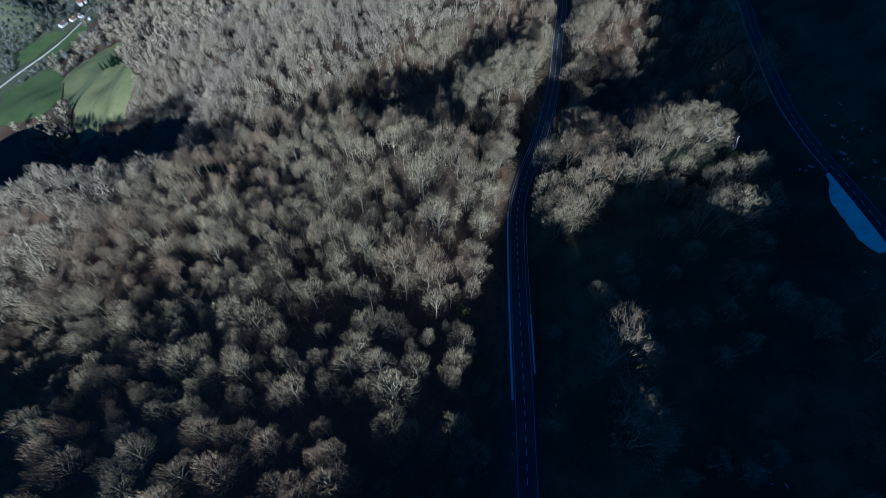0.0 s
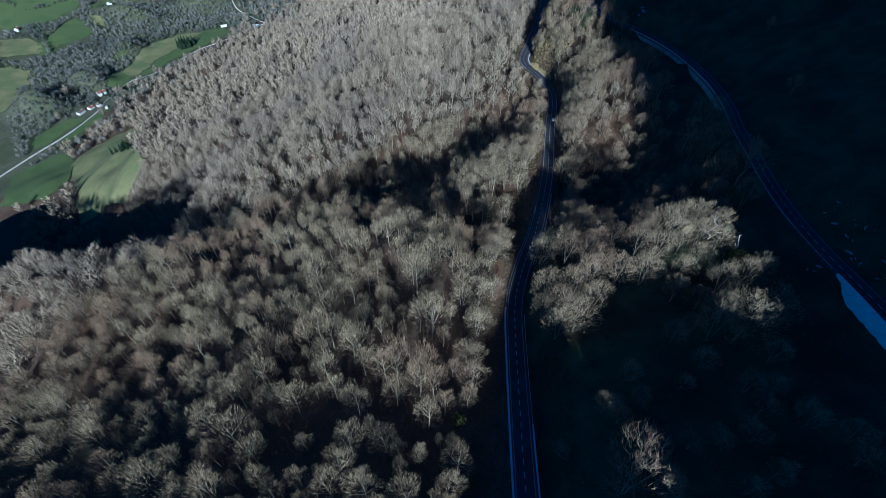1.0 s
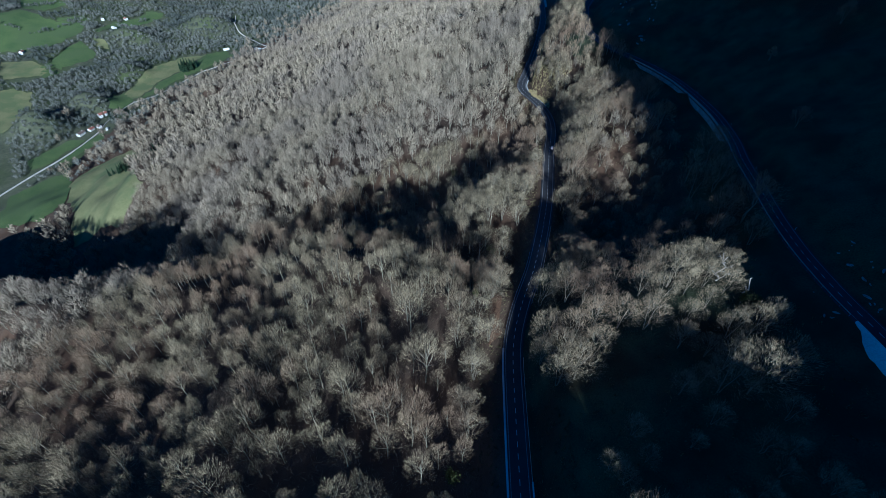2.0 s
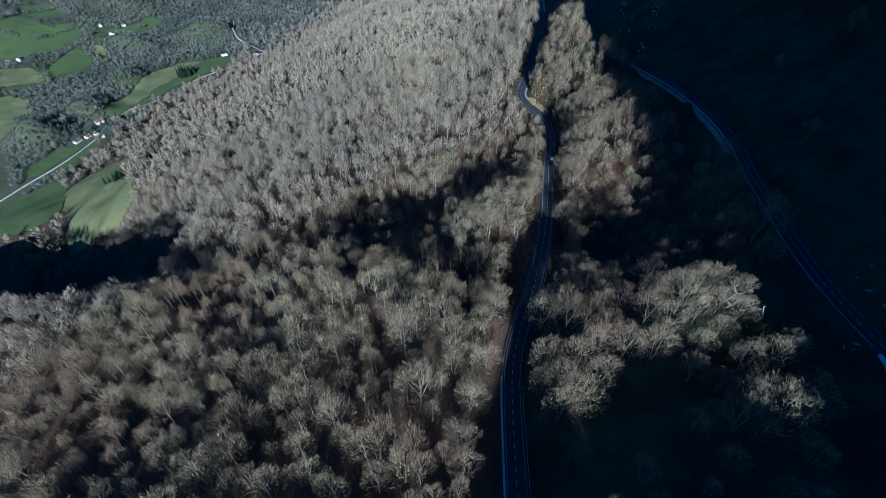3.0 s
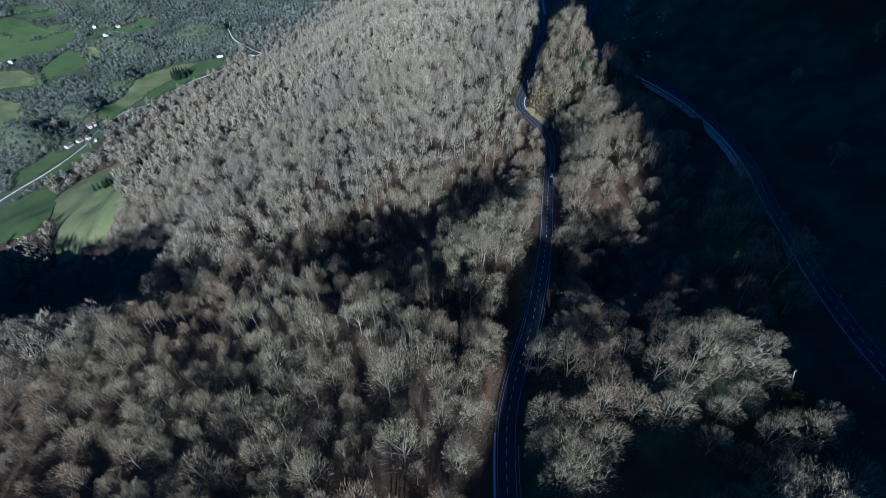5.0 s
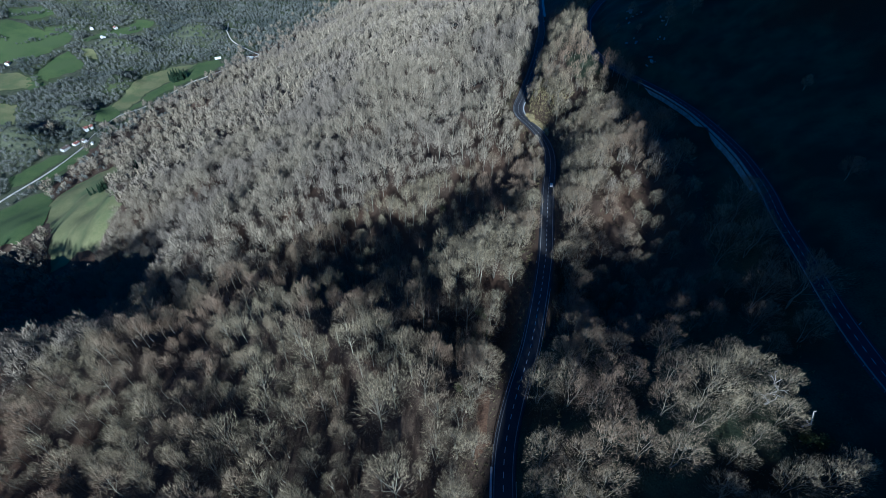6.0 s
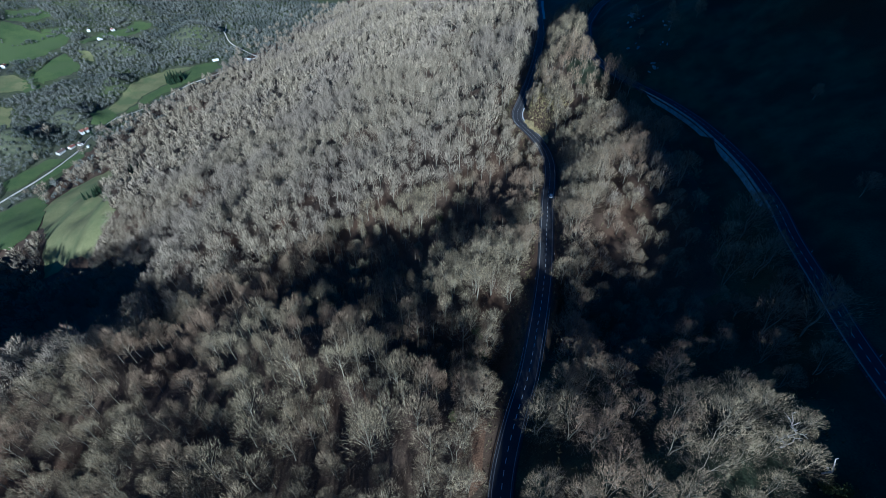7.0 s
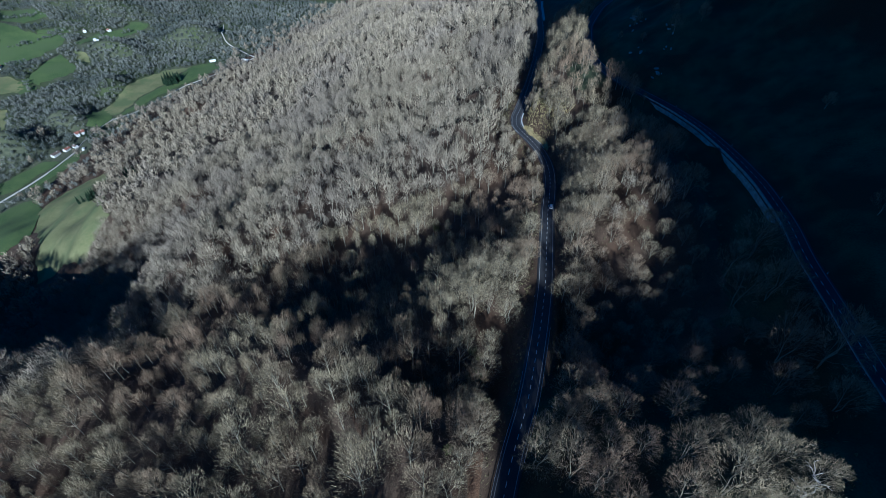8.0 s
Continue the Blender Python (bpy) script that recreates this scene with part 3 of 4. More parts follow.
def on_flank(x, y, chance):
    d = on(ROAD_LOW, y) - x
    hedge = (np.abs((y - 724) - (x + 540) * 1.46) < 24) & (x > -572) & (x < -508)
    return ~hedge & ~house_clearings(x, y) & ~lanes(x, y) & (d > np.where(y < 125, 15, np.where((y > 352) & (y < 408), 20, np.where((y >= 408) & (y < 475), 11, 8.5)))) & (chance < 0.93) & ~open_land(x, y)


def far_from(x, y):
    """Distance from the middle of the flight."""
    return np.hypot(np.hypot(x - 10, y - 45), 150)


def edge_wood(x, y):
    """The trees that line the lower road, each a thing of its own."""
    return (on(ROAD_LOW, y) - x < 24) & (y > 95) & (y < 335)


def bare_verge(x, y):
    """The treeless strip beside the road along the hollow."""
    d = on(ROAD_LOW, y) - x
    return (d > 0) & (d < 15) & (y > 158) & (y < 226)


def near_wood(x, y, chance):
    return ~edge_wood(x, y) & on_flank(x, y, chance) & (far_from(x, y) < 345) & (chance < 0.93 + 0.25 * rough(x, y, 38, 83)) & (x > -1.2 * y - 180)


def mid_wood(x, y, chance):
    d = far_from(x, y)
    return on_flank(x, y, chance) & (d >= 345) & (d < 690) & (x > -1.5 * (y + 110) - 100)


def far_wood(x, y, chance):
    return on_flank(x, y, chance) & (far_from(x, y) >= 690) & (y < np.where(x > -113, 930 + (158 - x) * 2.8, 1740 + (-113 - x) * 0.445)) & (x > -0.75 * y - 260) & (chance < np.where(x < on(VALLEY, y) + 40, 1.6 + 0.8 * rough(x, y, 150, 91), 0.95))


def spur(x, y, chance):
    return (x > on(ROAD_LOW, y) + np.where((y > 355) & (y < 410), 9, 8)) & (x < on(ROAD_HIGH, y) - np.where(y > 348, 4.5, 14)) & (chance < 0.96)


BEECH = "dense leafless beech wood with grey-brown crowns on the flank"
x, y = scatter(-320, 120, -45, 360, 9.3, 1, near_wood)
plant("beech_forest", near_kinds, x, y, 11, 1.0, BEECH, M_SHADETWIG)
x, y = scatter(-700, 150, -60, 740, 9.6, 2, mid_wood)
plant("beech_forest", mid_kinds, x, y, 12, 1.17, BEECH)
x, y = scatter(-1600, 240, 150, 2000, 12.4, 3, far_wood)


def dark_wood(x, y, seed):
    """The oak woods of the valley floor, which pass into the beech wood of the flank."""
    return x < on(VALLEY, y) + 90 + 40 * rough(x, y, 90, 77) + np.random.RandomState(seed).normal(size=len(x)) * 70


oak = dark_wood(x, y, 78)
plant("beech_forest", far_kinds, x[~oak], y[~oak], 13, 1.2, "distant leafless wood covering the far slopes")
oak_kinds = [bare_tree(50 + s, 14, 10.5 + s, 2, 38, 1.5, 3.4, 0.12, 0.12) for s in range(4)]
x, y = scatter(-1600, 0, 150, 2000, 8.6, 8, far_wood)
oak = dark_wood(x, y, 79)
plant("oak_wood", oak_kinds, x[oak], y[oak], 15, 0.88, "dark leafless oak woods round the meadows of the valley", M_OAK, M_OAKBARK)
spur_kinds = [bare_tree(30 + s, 18, 8.0 + 1.1 * s, 9, 330, 0.2, 2.2, 0.2) for s in range(5)]
x, y = scatter(20, 200, 336, 640, 6.2, 4, spur)
plant("beech_forest", spur_kinds, x, y, 14, 0.78, "leafless beech trees on the spur between the roads", M_SHADETWIG)


def low_spur(x, y, chance):
    return (x > on(ROAD_LOW, y) + 8) & (x < on(ROAD_HIGH, y) - 30) & (chance < 0.7)


x, y = scatter(60, 150, 264, 340, 7.6, 10, low_spur)
plant("beech_forest", spur_kinds, x, y, 17, 0.9, "leafless beech trees on the slope between the roads")


def young(x, y, chance):
    d = on(ROAD_LOW, y) - x
    return (((d > 8) & (d < 20) & (y > 352) & (y < 412)) | ((d < -7.5) & (d > -13) & (y > 404) & (y < 470)) | ((d < -10.5) & (d > -16) & (y > 352) & (y < 404)) | ((d < -12) & (d > -26) & (y > 378) & (y < 418))) & (chance < 0.9)


x, y = scatter(40, 120, 350, 480, 4.6, 9, young)
plant("young_trees", spur_kinds, x, y, 16, 0.45, "young leafless trees and scrub beside the bend")


# ---- undergrowth ----
def tufts(lo_x, hi_x, lo_y, hi_y, step, seed, keep, label, material=M_TUFT, lift=-0.2, tall=1.0, wide=1.0):
    """Dry grass and bramble clumps as one object of kind stuff."""
    x, y = scatter(lo_x, hi_x, lo_y, hi_y, step, seed, keep)
    rg = np.random.RandomState(seed)
    x, y = (np.repeat(v, 7) + rg.normal(size=len(v) * 7) * 0.5 for v in (x, y))
    a = np.stack([x, y, height(x, y) + lift], 1)
    b = a + np.stack([rg.normal(size=len(x)) * 0.5, rg.normal(size=len(x)) * 0.5, rg.uniform(0.5, 1.3, len(x))], 1) * tall
    v, t = sliver(a, b, rg.uniform(0.25, 0.6, len(x)) * wide, rg)
    tagged(new("undergrowth", mesh_of("undergrowth", v, t, [material])), label, "undergrowth", kind="stuff")


def verge(x, y, chance):
    d = np.abs(on(ROAD_LOW, y) - x)
    return (d > 5.6) & (d < 17) & (chance < 0.75)


def between_roads(x, y, chance):
    return (x > on(ROAD_LOW, y) + 16) & (x < on(ROAD_HIGH, y) - 12) & (chance < 0.5)


tufts(0, 115, 0, 480, 1.9, 31, verge, "dry grass tufts and bramble along the road verges")
tufts(-230, 50, 15, 250, 3.4, 34, lambda x, y, c: near_wood(x, y, c * 0.8) & (x > -1.25 * y - 60), "leafless saplings and brush under the beech wood", M_SHADETWIG, -0.2, 2.6, 0.24)
tufts(40, 150, 20, 350, 3.0, 32, between_roads, "dry grass tufts and bramble on the slope between the roads")


# ---- single beech trees between the roads ----
def crooked(rng, a, b, bend, n):
    """Points on wavering lines from a to b (m, 3): n + 1 rows of (m, 3)."""
    d = b - a
    size = np.linalg.norm(d, axis=1)[:, None]
    rows = [a]
    for i in range(1, n):
        rows.append(a + d * i / n + rng.normal(size=a.shape) * size * bend + np.array([0, 0, 1]) * size * 0.05 * math.sin(3.14 * i / n))
    return rows + [b]


def old_beech(seed, tall, wide):
    """Arrays of a free-standing beech: crooked limbs, boughs, branchlets and fine twigs that fan out to a round crown: wood, twigs."""
    rng = np.random.RandomState(seed)
    dome, heart, radii = crown_shape(rng, tall, wide, 0.16)
    wood, twigs = [], []
    # one to three stems
    stems = rng.randint(1, 4)
    foot = np.zeros((stems, 3)) + np.array([0, 0, -2.0])
    lean = rng.uniform(0, 6.283) + np.arange(stems) * 6.283 / stems
    top = np.stack([np.cos(lean) * wide * 0.16 * (stems > 1), np.sin(lean) * wide * 0.16 * (stems > 1), np.full(stems, tall * 0.8)], 1)
    rows = crooked(rng, foot, top, 0.02, 4)
    r = 0.015 * tall / math.sqrt(stems)
    for i in range(4):
        wood.append(prism(rows[i], rows[i + 1], np.full(stems, r * (1 - 0.22 * i)), np.full(stems, r * (1 - 0.22 * (i + 1))), 5))
    # limbs
    n = 15
    who, along = rng.randint(0, stems, n), np.linspace(0.2, 0.95, n)
    ang = np.arange(n) * 2.4 + rng.normal(size=n) * 0.4
    pick = np.minimum((along * 4).astype(int), 3)
    stack = np.array(rows)
    start = stack[pick, who] + (stack[pick + 1, who] - stack[pick, who]) * (along * 4 - pick)[:, None]
    w = unit(np.stack([np.cos(ang), np.sin(ang), -0.1 + 2.6 * along ** 2], 1))
    end = start + (dome(w) - start) * rng.uniform(0.62, 0.85, n)[:, None]
    limb = crooked(rng, start, end, 0.06, 3)
    rl = r * 0.27 * (1.15 - 0.7 * along)
    for i in range(3):
        wood.append(prism(limb[i], limb[i + 1], rl * (1 - 0.27 * i), rl * (1 - 0.27 * (i + 1)), 3))
    # boughs on limbs, branchlets on boughs, twigs on branchlets, all fanning away from the fork
    base = np.array([0, 0, tall * 0.16])
    parents, size = np.array(limb), 0.22 * tall
    for level, (count, width, spread) in enumerate(((6, 0.13, 0.36), (4, 0.105, 0.42), (3, 0.085, 0.42))):
        k = np.repeat(np.arange(parents.shape[1]), count)
        s = rng.uniform(0.3, 1.0, len(k)) * (len(parents) - 1)
        lo = np.minimum(s.astype(int), len(parents) - 2)
        at = parents[lo, k] + (parents[lo + 1, k] - parents[lo, k]) * (s - lo)[:, None]
        way = unit(unit(at - base) + rng.normal(size=at.shape) * spread)
        far = at + way * (size * rng.uniform(0.55, 1.15, len(k)))[:, None]
        # no tip reaches past the crown's edge
        v = (far - heart) / radii
        out = np.linalg.norm(v, axis=1)
        edge = np.linalg.norm((dome(unit(v)) - heart) / radii, axis=1)
        far = heart + (far - heart) * np.minimum(1, edge * rng.uniform(0.93, 1.06, len(k)) / np.maximum(out, 0.01))[:, None]
        bent = crooked(rng, at, far, 0.09, 2 if level == 0 else 1)
        for i in range(len(bent) - 1):
            (wood if level == 0 else twigs).append(blade(bent[i], bent[i + 1], np.full(len(k), width), v, rng))
        parents, size = np.array(bent), size * 0.52
    # the outermost fine twigs, all round the crown
    w = unit(rng.normal(size=(1500, 3)))
    w = w[w[:, 2] > -0.62 + 0.3 * rng.uniform(size=len(w))][:1050]
    b = heart + (dome(w) - heart) * (1.03 - 0.34 * rng.uniform(size=len(w)) ** 1.6)[:, None]
    d = unit(unit(b - base * 1.6) + rng.normal(size=w.shape) * 0.3)
    a = b - d * (0.085 * tall * rng.uniform(0.6, 1.3, len(w)))[:, None]
    twigs.append(blade(a, b, 0.095 * rng.uniform(0.6, 1.3, len(w)), unit(w / radii), rng))
    return join(wood), join(twigs)


def beech(seed, tall, wide):
    """A free-standing beech: trunk with its limbs, and the crown of twigs."""
    top = new("beech_tree")
    wood, twig = old_beech(seed, tall, wide)
    part("trunk", mesh_of("trunk", *wood, [M_BARK]), None, top)
    part("crown", mesh_of("crown", *twig, [M_SHADETWIG]), None, top)
    return tagged(top, "tall leafless beech with a wide grey crown", "tree", "beeches between the roads")


def strip(x, y, chance):
    d = (x - on(ROAD_LOW, y))
    return (d > 7) & (x < on(ROAD_HIGH, y) - np.where(y > 205, 24, np.where(y < 150, 26, 8))) & (chance < np.where(y < 128, 0.42, np.where(y > 165, 0.95, 0.5))) & ~((y < 128) & (y > 88) & (x > 40))


single = [beech(60 + s, (19, 20, 21, 18, 20.5)[s], (16, 14.5, 17, 13.5, 15.5)[s]) for s in range(5)]
rng = np.random.RandomState(5)
# place and size of the trees that stand out
spots = [(56, 52, 1.4), (57, 34, 1.15), (57, 27, 1.1), (117, 44, 0.95), (126, 42, 0.85), (50, 117, 1.05), (48, 109, 1.0), (54, 110, 0.95), (45, 121, 0.8), (61, 116, 0.85), (100, 111, 0.8), (93, 107, 0.7), (47, 129, 0.95), (56, 124, 0.9), (63, 127, 1), (71, 124, 1.05), (78, 120, 0.95), (68, 134, 0.9),
         (82, 96, 0.6), (93, 95, 1.2), (100, 93, 1.15), (108, 96, 0.8), (97, 102, 0.9), (88, 98, 0.5), (86, 111, 0.7), (106, 110, 0.85), (112, 112, 0.7), (80, 134, 0.9), (89, 134, 1), (95, 139, 0.9), (101, 139, 1),
         (106, 133, 0.8), (98, 129, 0.8), (92, 128, 0.75), (84, 127, 0.8), (103, 125, 0.65), (96, 121, 0.6), (90, 118, 0.6), (112, 150, 0.55), (119, 152, 0.65), (71, 153, 0.8), (62, 157, 0.8), (78, 150, 0.75), (104, 148, 0.85), (94, 150, 0.8), (132, 167, 1.05), (127, 174, 1.05), (122, 164, 0.9),
         (137, 199, 1.1), (131, 204, 1.0), (142, 221, 1.05), (134, 218, 0.9), (133, 262, 0.9)]
more_x, more_y = scatter(30, 180, 0, 345, 8.6, 6, strip)
free = [(px, py, 0.5 if py < 128 else 0.56 if px > on(ROAD_LOW, py) + 22 and 168 < py < 285 else 0.92) for px, py in zip(more_x, more_y) if all(math.hypot(px - q[0], py - q[1]) > 8 for q in spots)]
line_x, line_y = scatter(-10, 90, 95, 335, 8.0, 7, lambda x, y, c: edge_wood(x, y) & ~bare_verge(x, y) & on_flank(x, y, c))
# the tall clump at the edge of the hollow
clump = [(34, 232, 1.1), (42, 228, 1.0), (50, 227, 0.95), (38, 241, 1.15), (47, 238, 1.15), (54, 237, 1.0), (28, 241, 1.0), (57, 246, 0.9), (23, 234, 0.85), (50, 249, 1.1), (41, 251, 1.1), (37, 262, 0.9), (82, 336, 0.5)]
line = [(a, b, 0.88) for a, b in zip(line_x, line_y) if all(math.hypot(a - q[0], b - q[1]) > 6 for q in clump)]
for n, (px, py, size) in enumerate(spots + free + line + clump):
    s = single[n] if n < 5 else copy_thing(single[rng.randint(0, 5)], Matrix())
    if n >= len(spots) + len(free):
        tagged(s, "leafless beech at the wood's edge above the road" if n < len(spots) + len(free) + len(line) else "tall sunlit leafless beech on the rim of a dark hollow", group="beeches along the lower road")
    s.matrix_basis = pose(px, py, float(height(px, py)), 0, 0, rng.uniform(0, 360)) @ Matrix.Scale(size * (0.88 if 115 < py < 160 and px > 66 else 1.0) * rng.uniform(0.88, 1.1), 4)


def above_road(x, y, chance):
    v = x - on(ROAD_HIGH, y)
    return (v > 9) & (v < 75) & (chance < 0.13 + 0.12 * rough(x, y, 50, 95))


x, y = scatter(140, 240, 70, 460, 13.0, 19, above_road)
for px, py in zip(x, y):
    s = copy_thing(single[rng.randint(0, 5)], pose(px, py, float(height(px, py)), 0, 0, rng.uniform(0, 360)) @ Matrix.Scale(rng.uniform(0.3, 0.55), 4))
    tagged(s, "small leafless tree on the dark slope above the road", group="trees above the upper road")


# ---- dead trees ----
def dead_tree(seed, tall, boughs, label):
    """A bleached dead trunk with a few broken boughs."""
    rs = np.random.RandomState(seed)
    top = new("dead_tree")
    rows = crooked(rs, np.array([[0, 0, -1.0]]), np.array([[tall * 0.1, tall * 0.15, tall]]), 0.05, 5)
    pieces = [prism(rows[i], rows[i + 1], np.array([0.3 - 0.045 * i]), np.array([0.3 - 0.045 * (i + 1)]), 6) for i in range(5)]
    part("trunk", mesh_of("trunk", *join(pieces), [M_DEADWOOD]), None, top)
    for k in range(boughs):
        a = rows[1 + k % 4] + 0.0
        turn = k * 2.3 + rs.uniform(0, 1)
        b = a + np.array([[math.cos(turn), math.sin(turn), rs.uniform(0.2, 0.9)]]) * rs.uniform(0.2, 0.42) * tall
        limb = crooked(rs, a, b, 0.12, 3)
        twig = crooked(rs, limb[2], limb[2] + (b - a) * 0.4 + rs.normal(size=(1, 3)) * 0.5, 0.1, 2)
        pieces = [prism(limb[i], limb[i + 1], np.array([0.15 - 0.035 * i]), np.array([0.115 - 0.035 * i]), 5) for i in range(3)]
        pieces += [prism(twig[i], twig[i + 1], np.array([0.07 - 0.02 * i]), np.array([0.05 - 0.02 * i]), 4) for i in range(2)]
        part("bough", mesh_of("bough", *join(pieces), [M_DEADWOOD]), None, top)
    return tagged(top, label, "tree", "dead trees between the roads")


for seed, px, py, tall, boughs, label in ((1, 103, 131, 10.0, 8, "bleached dead tree with broken boughs, no twigs"), (2, 109, 124, 6.5, 2, "bleached bare stump of a dead tree")):
    dead_tree(seed, tall, boughs, label).matrix_basis = pose(px, py, float(height(px, py)))


# ---- banks, patches and tracks ----
field([(95, 371), (96.5, 377), (95, 388), (90.5, 398), (85.5, 407), (84, 404), (89.5, 392), (93.5, 380)], M_DRYBANK, "sunlit bank of dry yellow grass beside the bend", "bank")
tufts(80, 104, 370, 414, 0.8, 33, lambda x, y, c: inside(FIELDS[-1], x, y), "tall dry yellow grass on the sunlit bank", M_DRYBANK, 0.8)
def cut_slope(x, y, chance):
    d = x - on(ROAD_LOW, y)
    return (d > 8) & (d < 23) & (y > 378) & (y < 418) & (chance < 0.75)


tufts(80, 112, 376, 420, 1.0, 35, cut_slope, "dry yellow grass on the steep cut above the bend", M_DRYBANK, -0.1, 1.2)
field([(25, 134), (30, 135), (32, 144), (37, 157), (34, 159), (28, 152)], M_BRACKEN, "rust-brown bank of dead bracken beside the road", "bracken_bank")
field([(-278, 189), (-250, 204), (-190, 175), (-175, 144), (-234, 150)], M_BRACKEN, "rust-brown dead bracken under the trees", "bracken")
field([(-30, 199), (-8, 202), (5, 176), (-12, 168)], M_BRACKEN, "rust-brown dead bracken under the trees", "bracken")


def track(points, half, material, label, name):
    """A narrow way over the land along a line of places."""
    p = np.array(points, float)
    dist = np.concatenate([[0], np.cumsum(np.hypot(*np.diff(p, axis=0).T))])
    s = np.arange(0, dist[-1], 5.0)
    q = np.stack([np.interp(s, dist, p[:, 0]), np.interp(s, dist, p[:, 1])], 1)
    for _ in range(3):
        q[1:-1] = (q[:-2] + 2 * q[1:-1] + q[2:]) / 4
    d = np.gradient(q, axis=0)
    d /= np.linalg.norm(d, axis=1)[:, None]
    side = np.stack([d[:, 1], -d[:, 0]], 1)
    rows = [q + side * o for o in (-half - 0.3, -half, half, half + 0.3)]
    lift = height(q[:, 0], q[:, 1]) + 1.5
    verts = np.concatenate([np.hstack([r, (lift - drop)[:, None]]) for r, drop in zip(rows, (1.6, 0, 0, 1.6))])
    n, i = len(q), np.arange(len(q) - 1)
    quads = np.concatenate([np.stack([i + k * n, i + (k + 1) * n, i + (k + 1) * n + 1, i + k * n + 1], 1) for k in range(3)])
    tagged(new(name, mesh_of(name, verts, quads, [material])), label, "road", kind="structure")


track(LANE_3, 1.2, M_TRACK, "pale straight lane across the meadows to the farm", "road_3")
track(LANE_4, 0.4, M_TRACK, "narrow lane along the edge of the wood", "road_4")
track(LANE_5, 1.0, M_TRACK, "pale forest track climbing the far slope", "road_5")


# ---- barriers, walls and posts ----
def bar(bm, a, b, w, h):
    """A square bar from a to b."""
    a, b = Vector(a), Vector(b)
    d = b - a
    m = Matrix.Translation((a + b) / 2) @ d.to_track_quat("Y", "Z").to_matrix().to_4x4() @ Matrix.Diagonal((w, d.length, h, 1))
    bmesh.ops.create_cube(bm, size=1.0, matrix=m)


def guardrail(line, z, y0, y1, off, label):
    """A steel barrier: a folded beam on posts every 4 m."""
    top = tagged(new("guardrail"), label, "guardrail", "road barriers")
    ys = np.arange(y0, y1 + 0.1, 2.0)
    x = on(line, ys)
    dx = np.gradient(x, ys)
    nx_, ny_ = 1 / np.hypot(1, dx), -dx / np.hypot(1, dx)
    px, py = x + nx_ * off, ys + ny_ * off
    shape = [(0.0, 0.42), (0.07, 0.48), (0.0, 0.56), (0.07, 0.64), (0.0, 0.74), (-0.05, 0.74), (-0.05, 0.42)]
    sgn = -1 if off > 0 else 1
    verts = np.concatenate([np.stack([px + nx_ * a * sgn, py + ny_ * a * sgn, np.full(len(ys), z + b)], 1) for a, b in shape])
    n, i = len(ys), np.arange(len(ys) - 1)
    quads = np.concatenate([np.stack([i + k * n, i + ((k + 1) % 7) * n, i + ((k + 1) % 7) * n + 1, i + k * n + 1], 1) for k in range(7)])
    part("beam", mesh_of("beam", verts, quads, [M_STEEL]), None, top)
    bm = bmesh.new()
    bar(bm, (0, 0, -0.6), (0, 0, 0.7), 0.1, 0.1)
    post = bpy.data.meshes.new("post")
    bm.to_mesh(post)
    bm.free()
    post.materials.append(M_STEEL)
    for k in range(0, n, 2):
        ob = part("post", post, None, top)
        ob.matrix_basis = pose(px[k] - nx_[k] * 0.12 * sgn, py[k] - ny_[k] * 0.12 * sgn, z)
    return top


RAIL = "galvanised steel guardrail on posts beside the asphalt"
for y0, y1, off in ((98, 190, -4.0), (79, 128, 4.1), (158, 214, 4.1), (396, 476, -4.0), (560, 700, -4.0)):
    guardrail(ROAD_LOW, LOW_Z, y0, y1, off, RAIL)
for y0, y1 in ((112, 225), (226, 352)):
    guardrail(ROAD_HIGH, HIGH_Z, y0, y1, -3.7, RAIL)


def kerb(name, line, z, y0, y1, left, right, up, material, label):
    """A low solid strip of concrete along a road."""
    ys = np.arange(y0, y1, 2.0)
    a, q = ribbon(ys, line, left, right, z, up)
    b = a.copy()
    b[:, 2] -= up + 0.5
    n, i = len(ys), np.arange(len(ys) - 1)
    m = 2 * n
    sides = [np.stack([i + 1, i, i + m, i + m + 1], 1), np.stack([i + n, i + n + 1, i + n + m + 1, i + n + m], 1)]
    ends = np.array([[0, n, n + m, m], [2 * n - 1, n - 1, n - 1 + m, 2 * n - 1 + m]])
    ob = new(name, mesh_of(name, np.concatenate([a, b]), np.concatenate([q] + sides + [ends]), [material]))
    return tagged(ob, label, "kerb", kind="structure")


kerb("kerb", ROAD_LOW, LOW_Z, 45, 132, -4.4, -3.75, 0.16, M_CONCRETE, "pale concrete gutter along the edge of the road")
kerb("kerb", ROAD_LOW, LOW_Z, 55, 80, 4.0, 4.5, 0.12, M_CONCRETE, "pale concrete gutter along the edge of the road")
kerb("pavement", ROAD_LOW, LOW_Z, 700, 800, 4.0, 8.5, 0.05, M_TRACK, "pale gravel lay-by beside the road")
kerb("kerb", ROAD_LOW, LOW_Z, 372, 432, 4.0, 4.7, 0.3, M_CONCRETE, "pale concrete kerb round the inside of the bend")


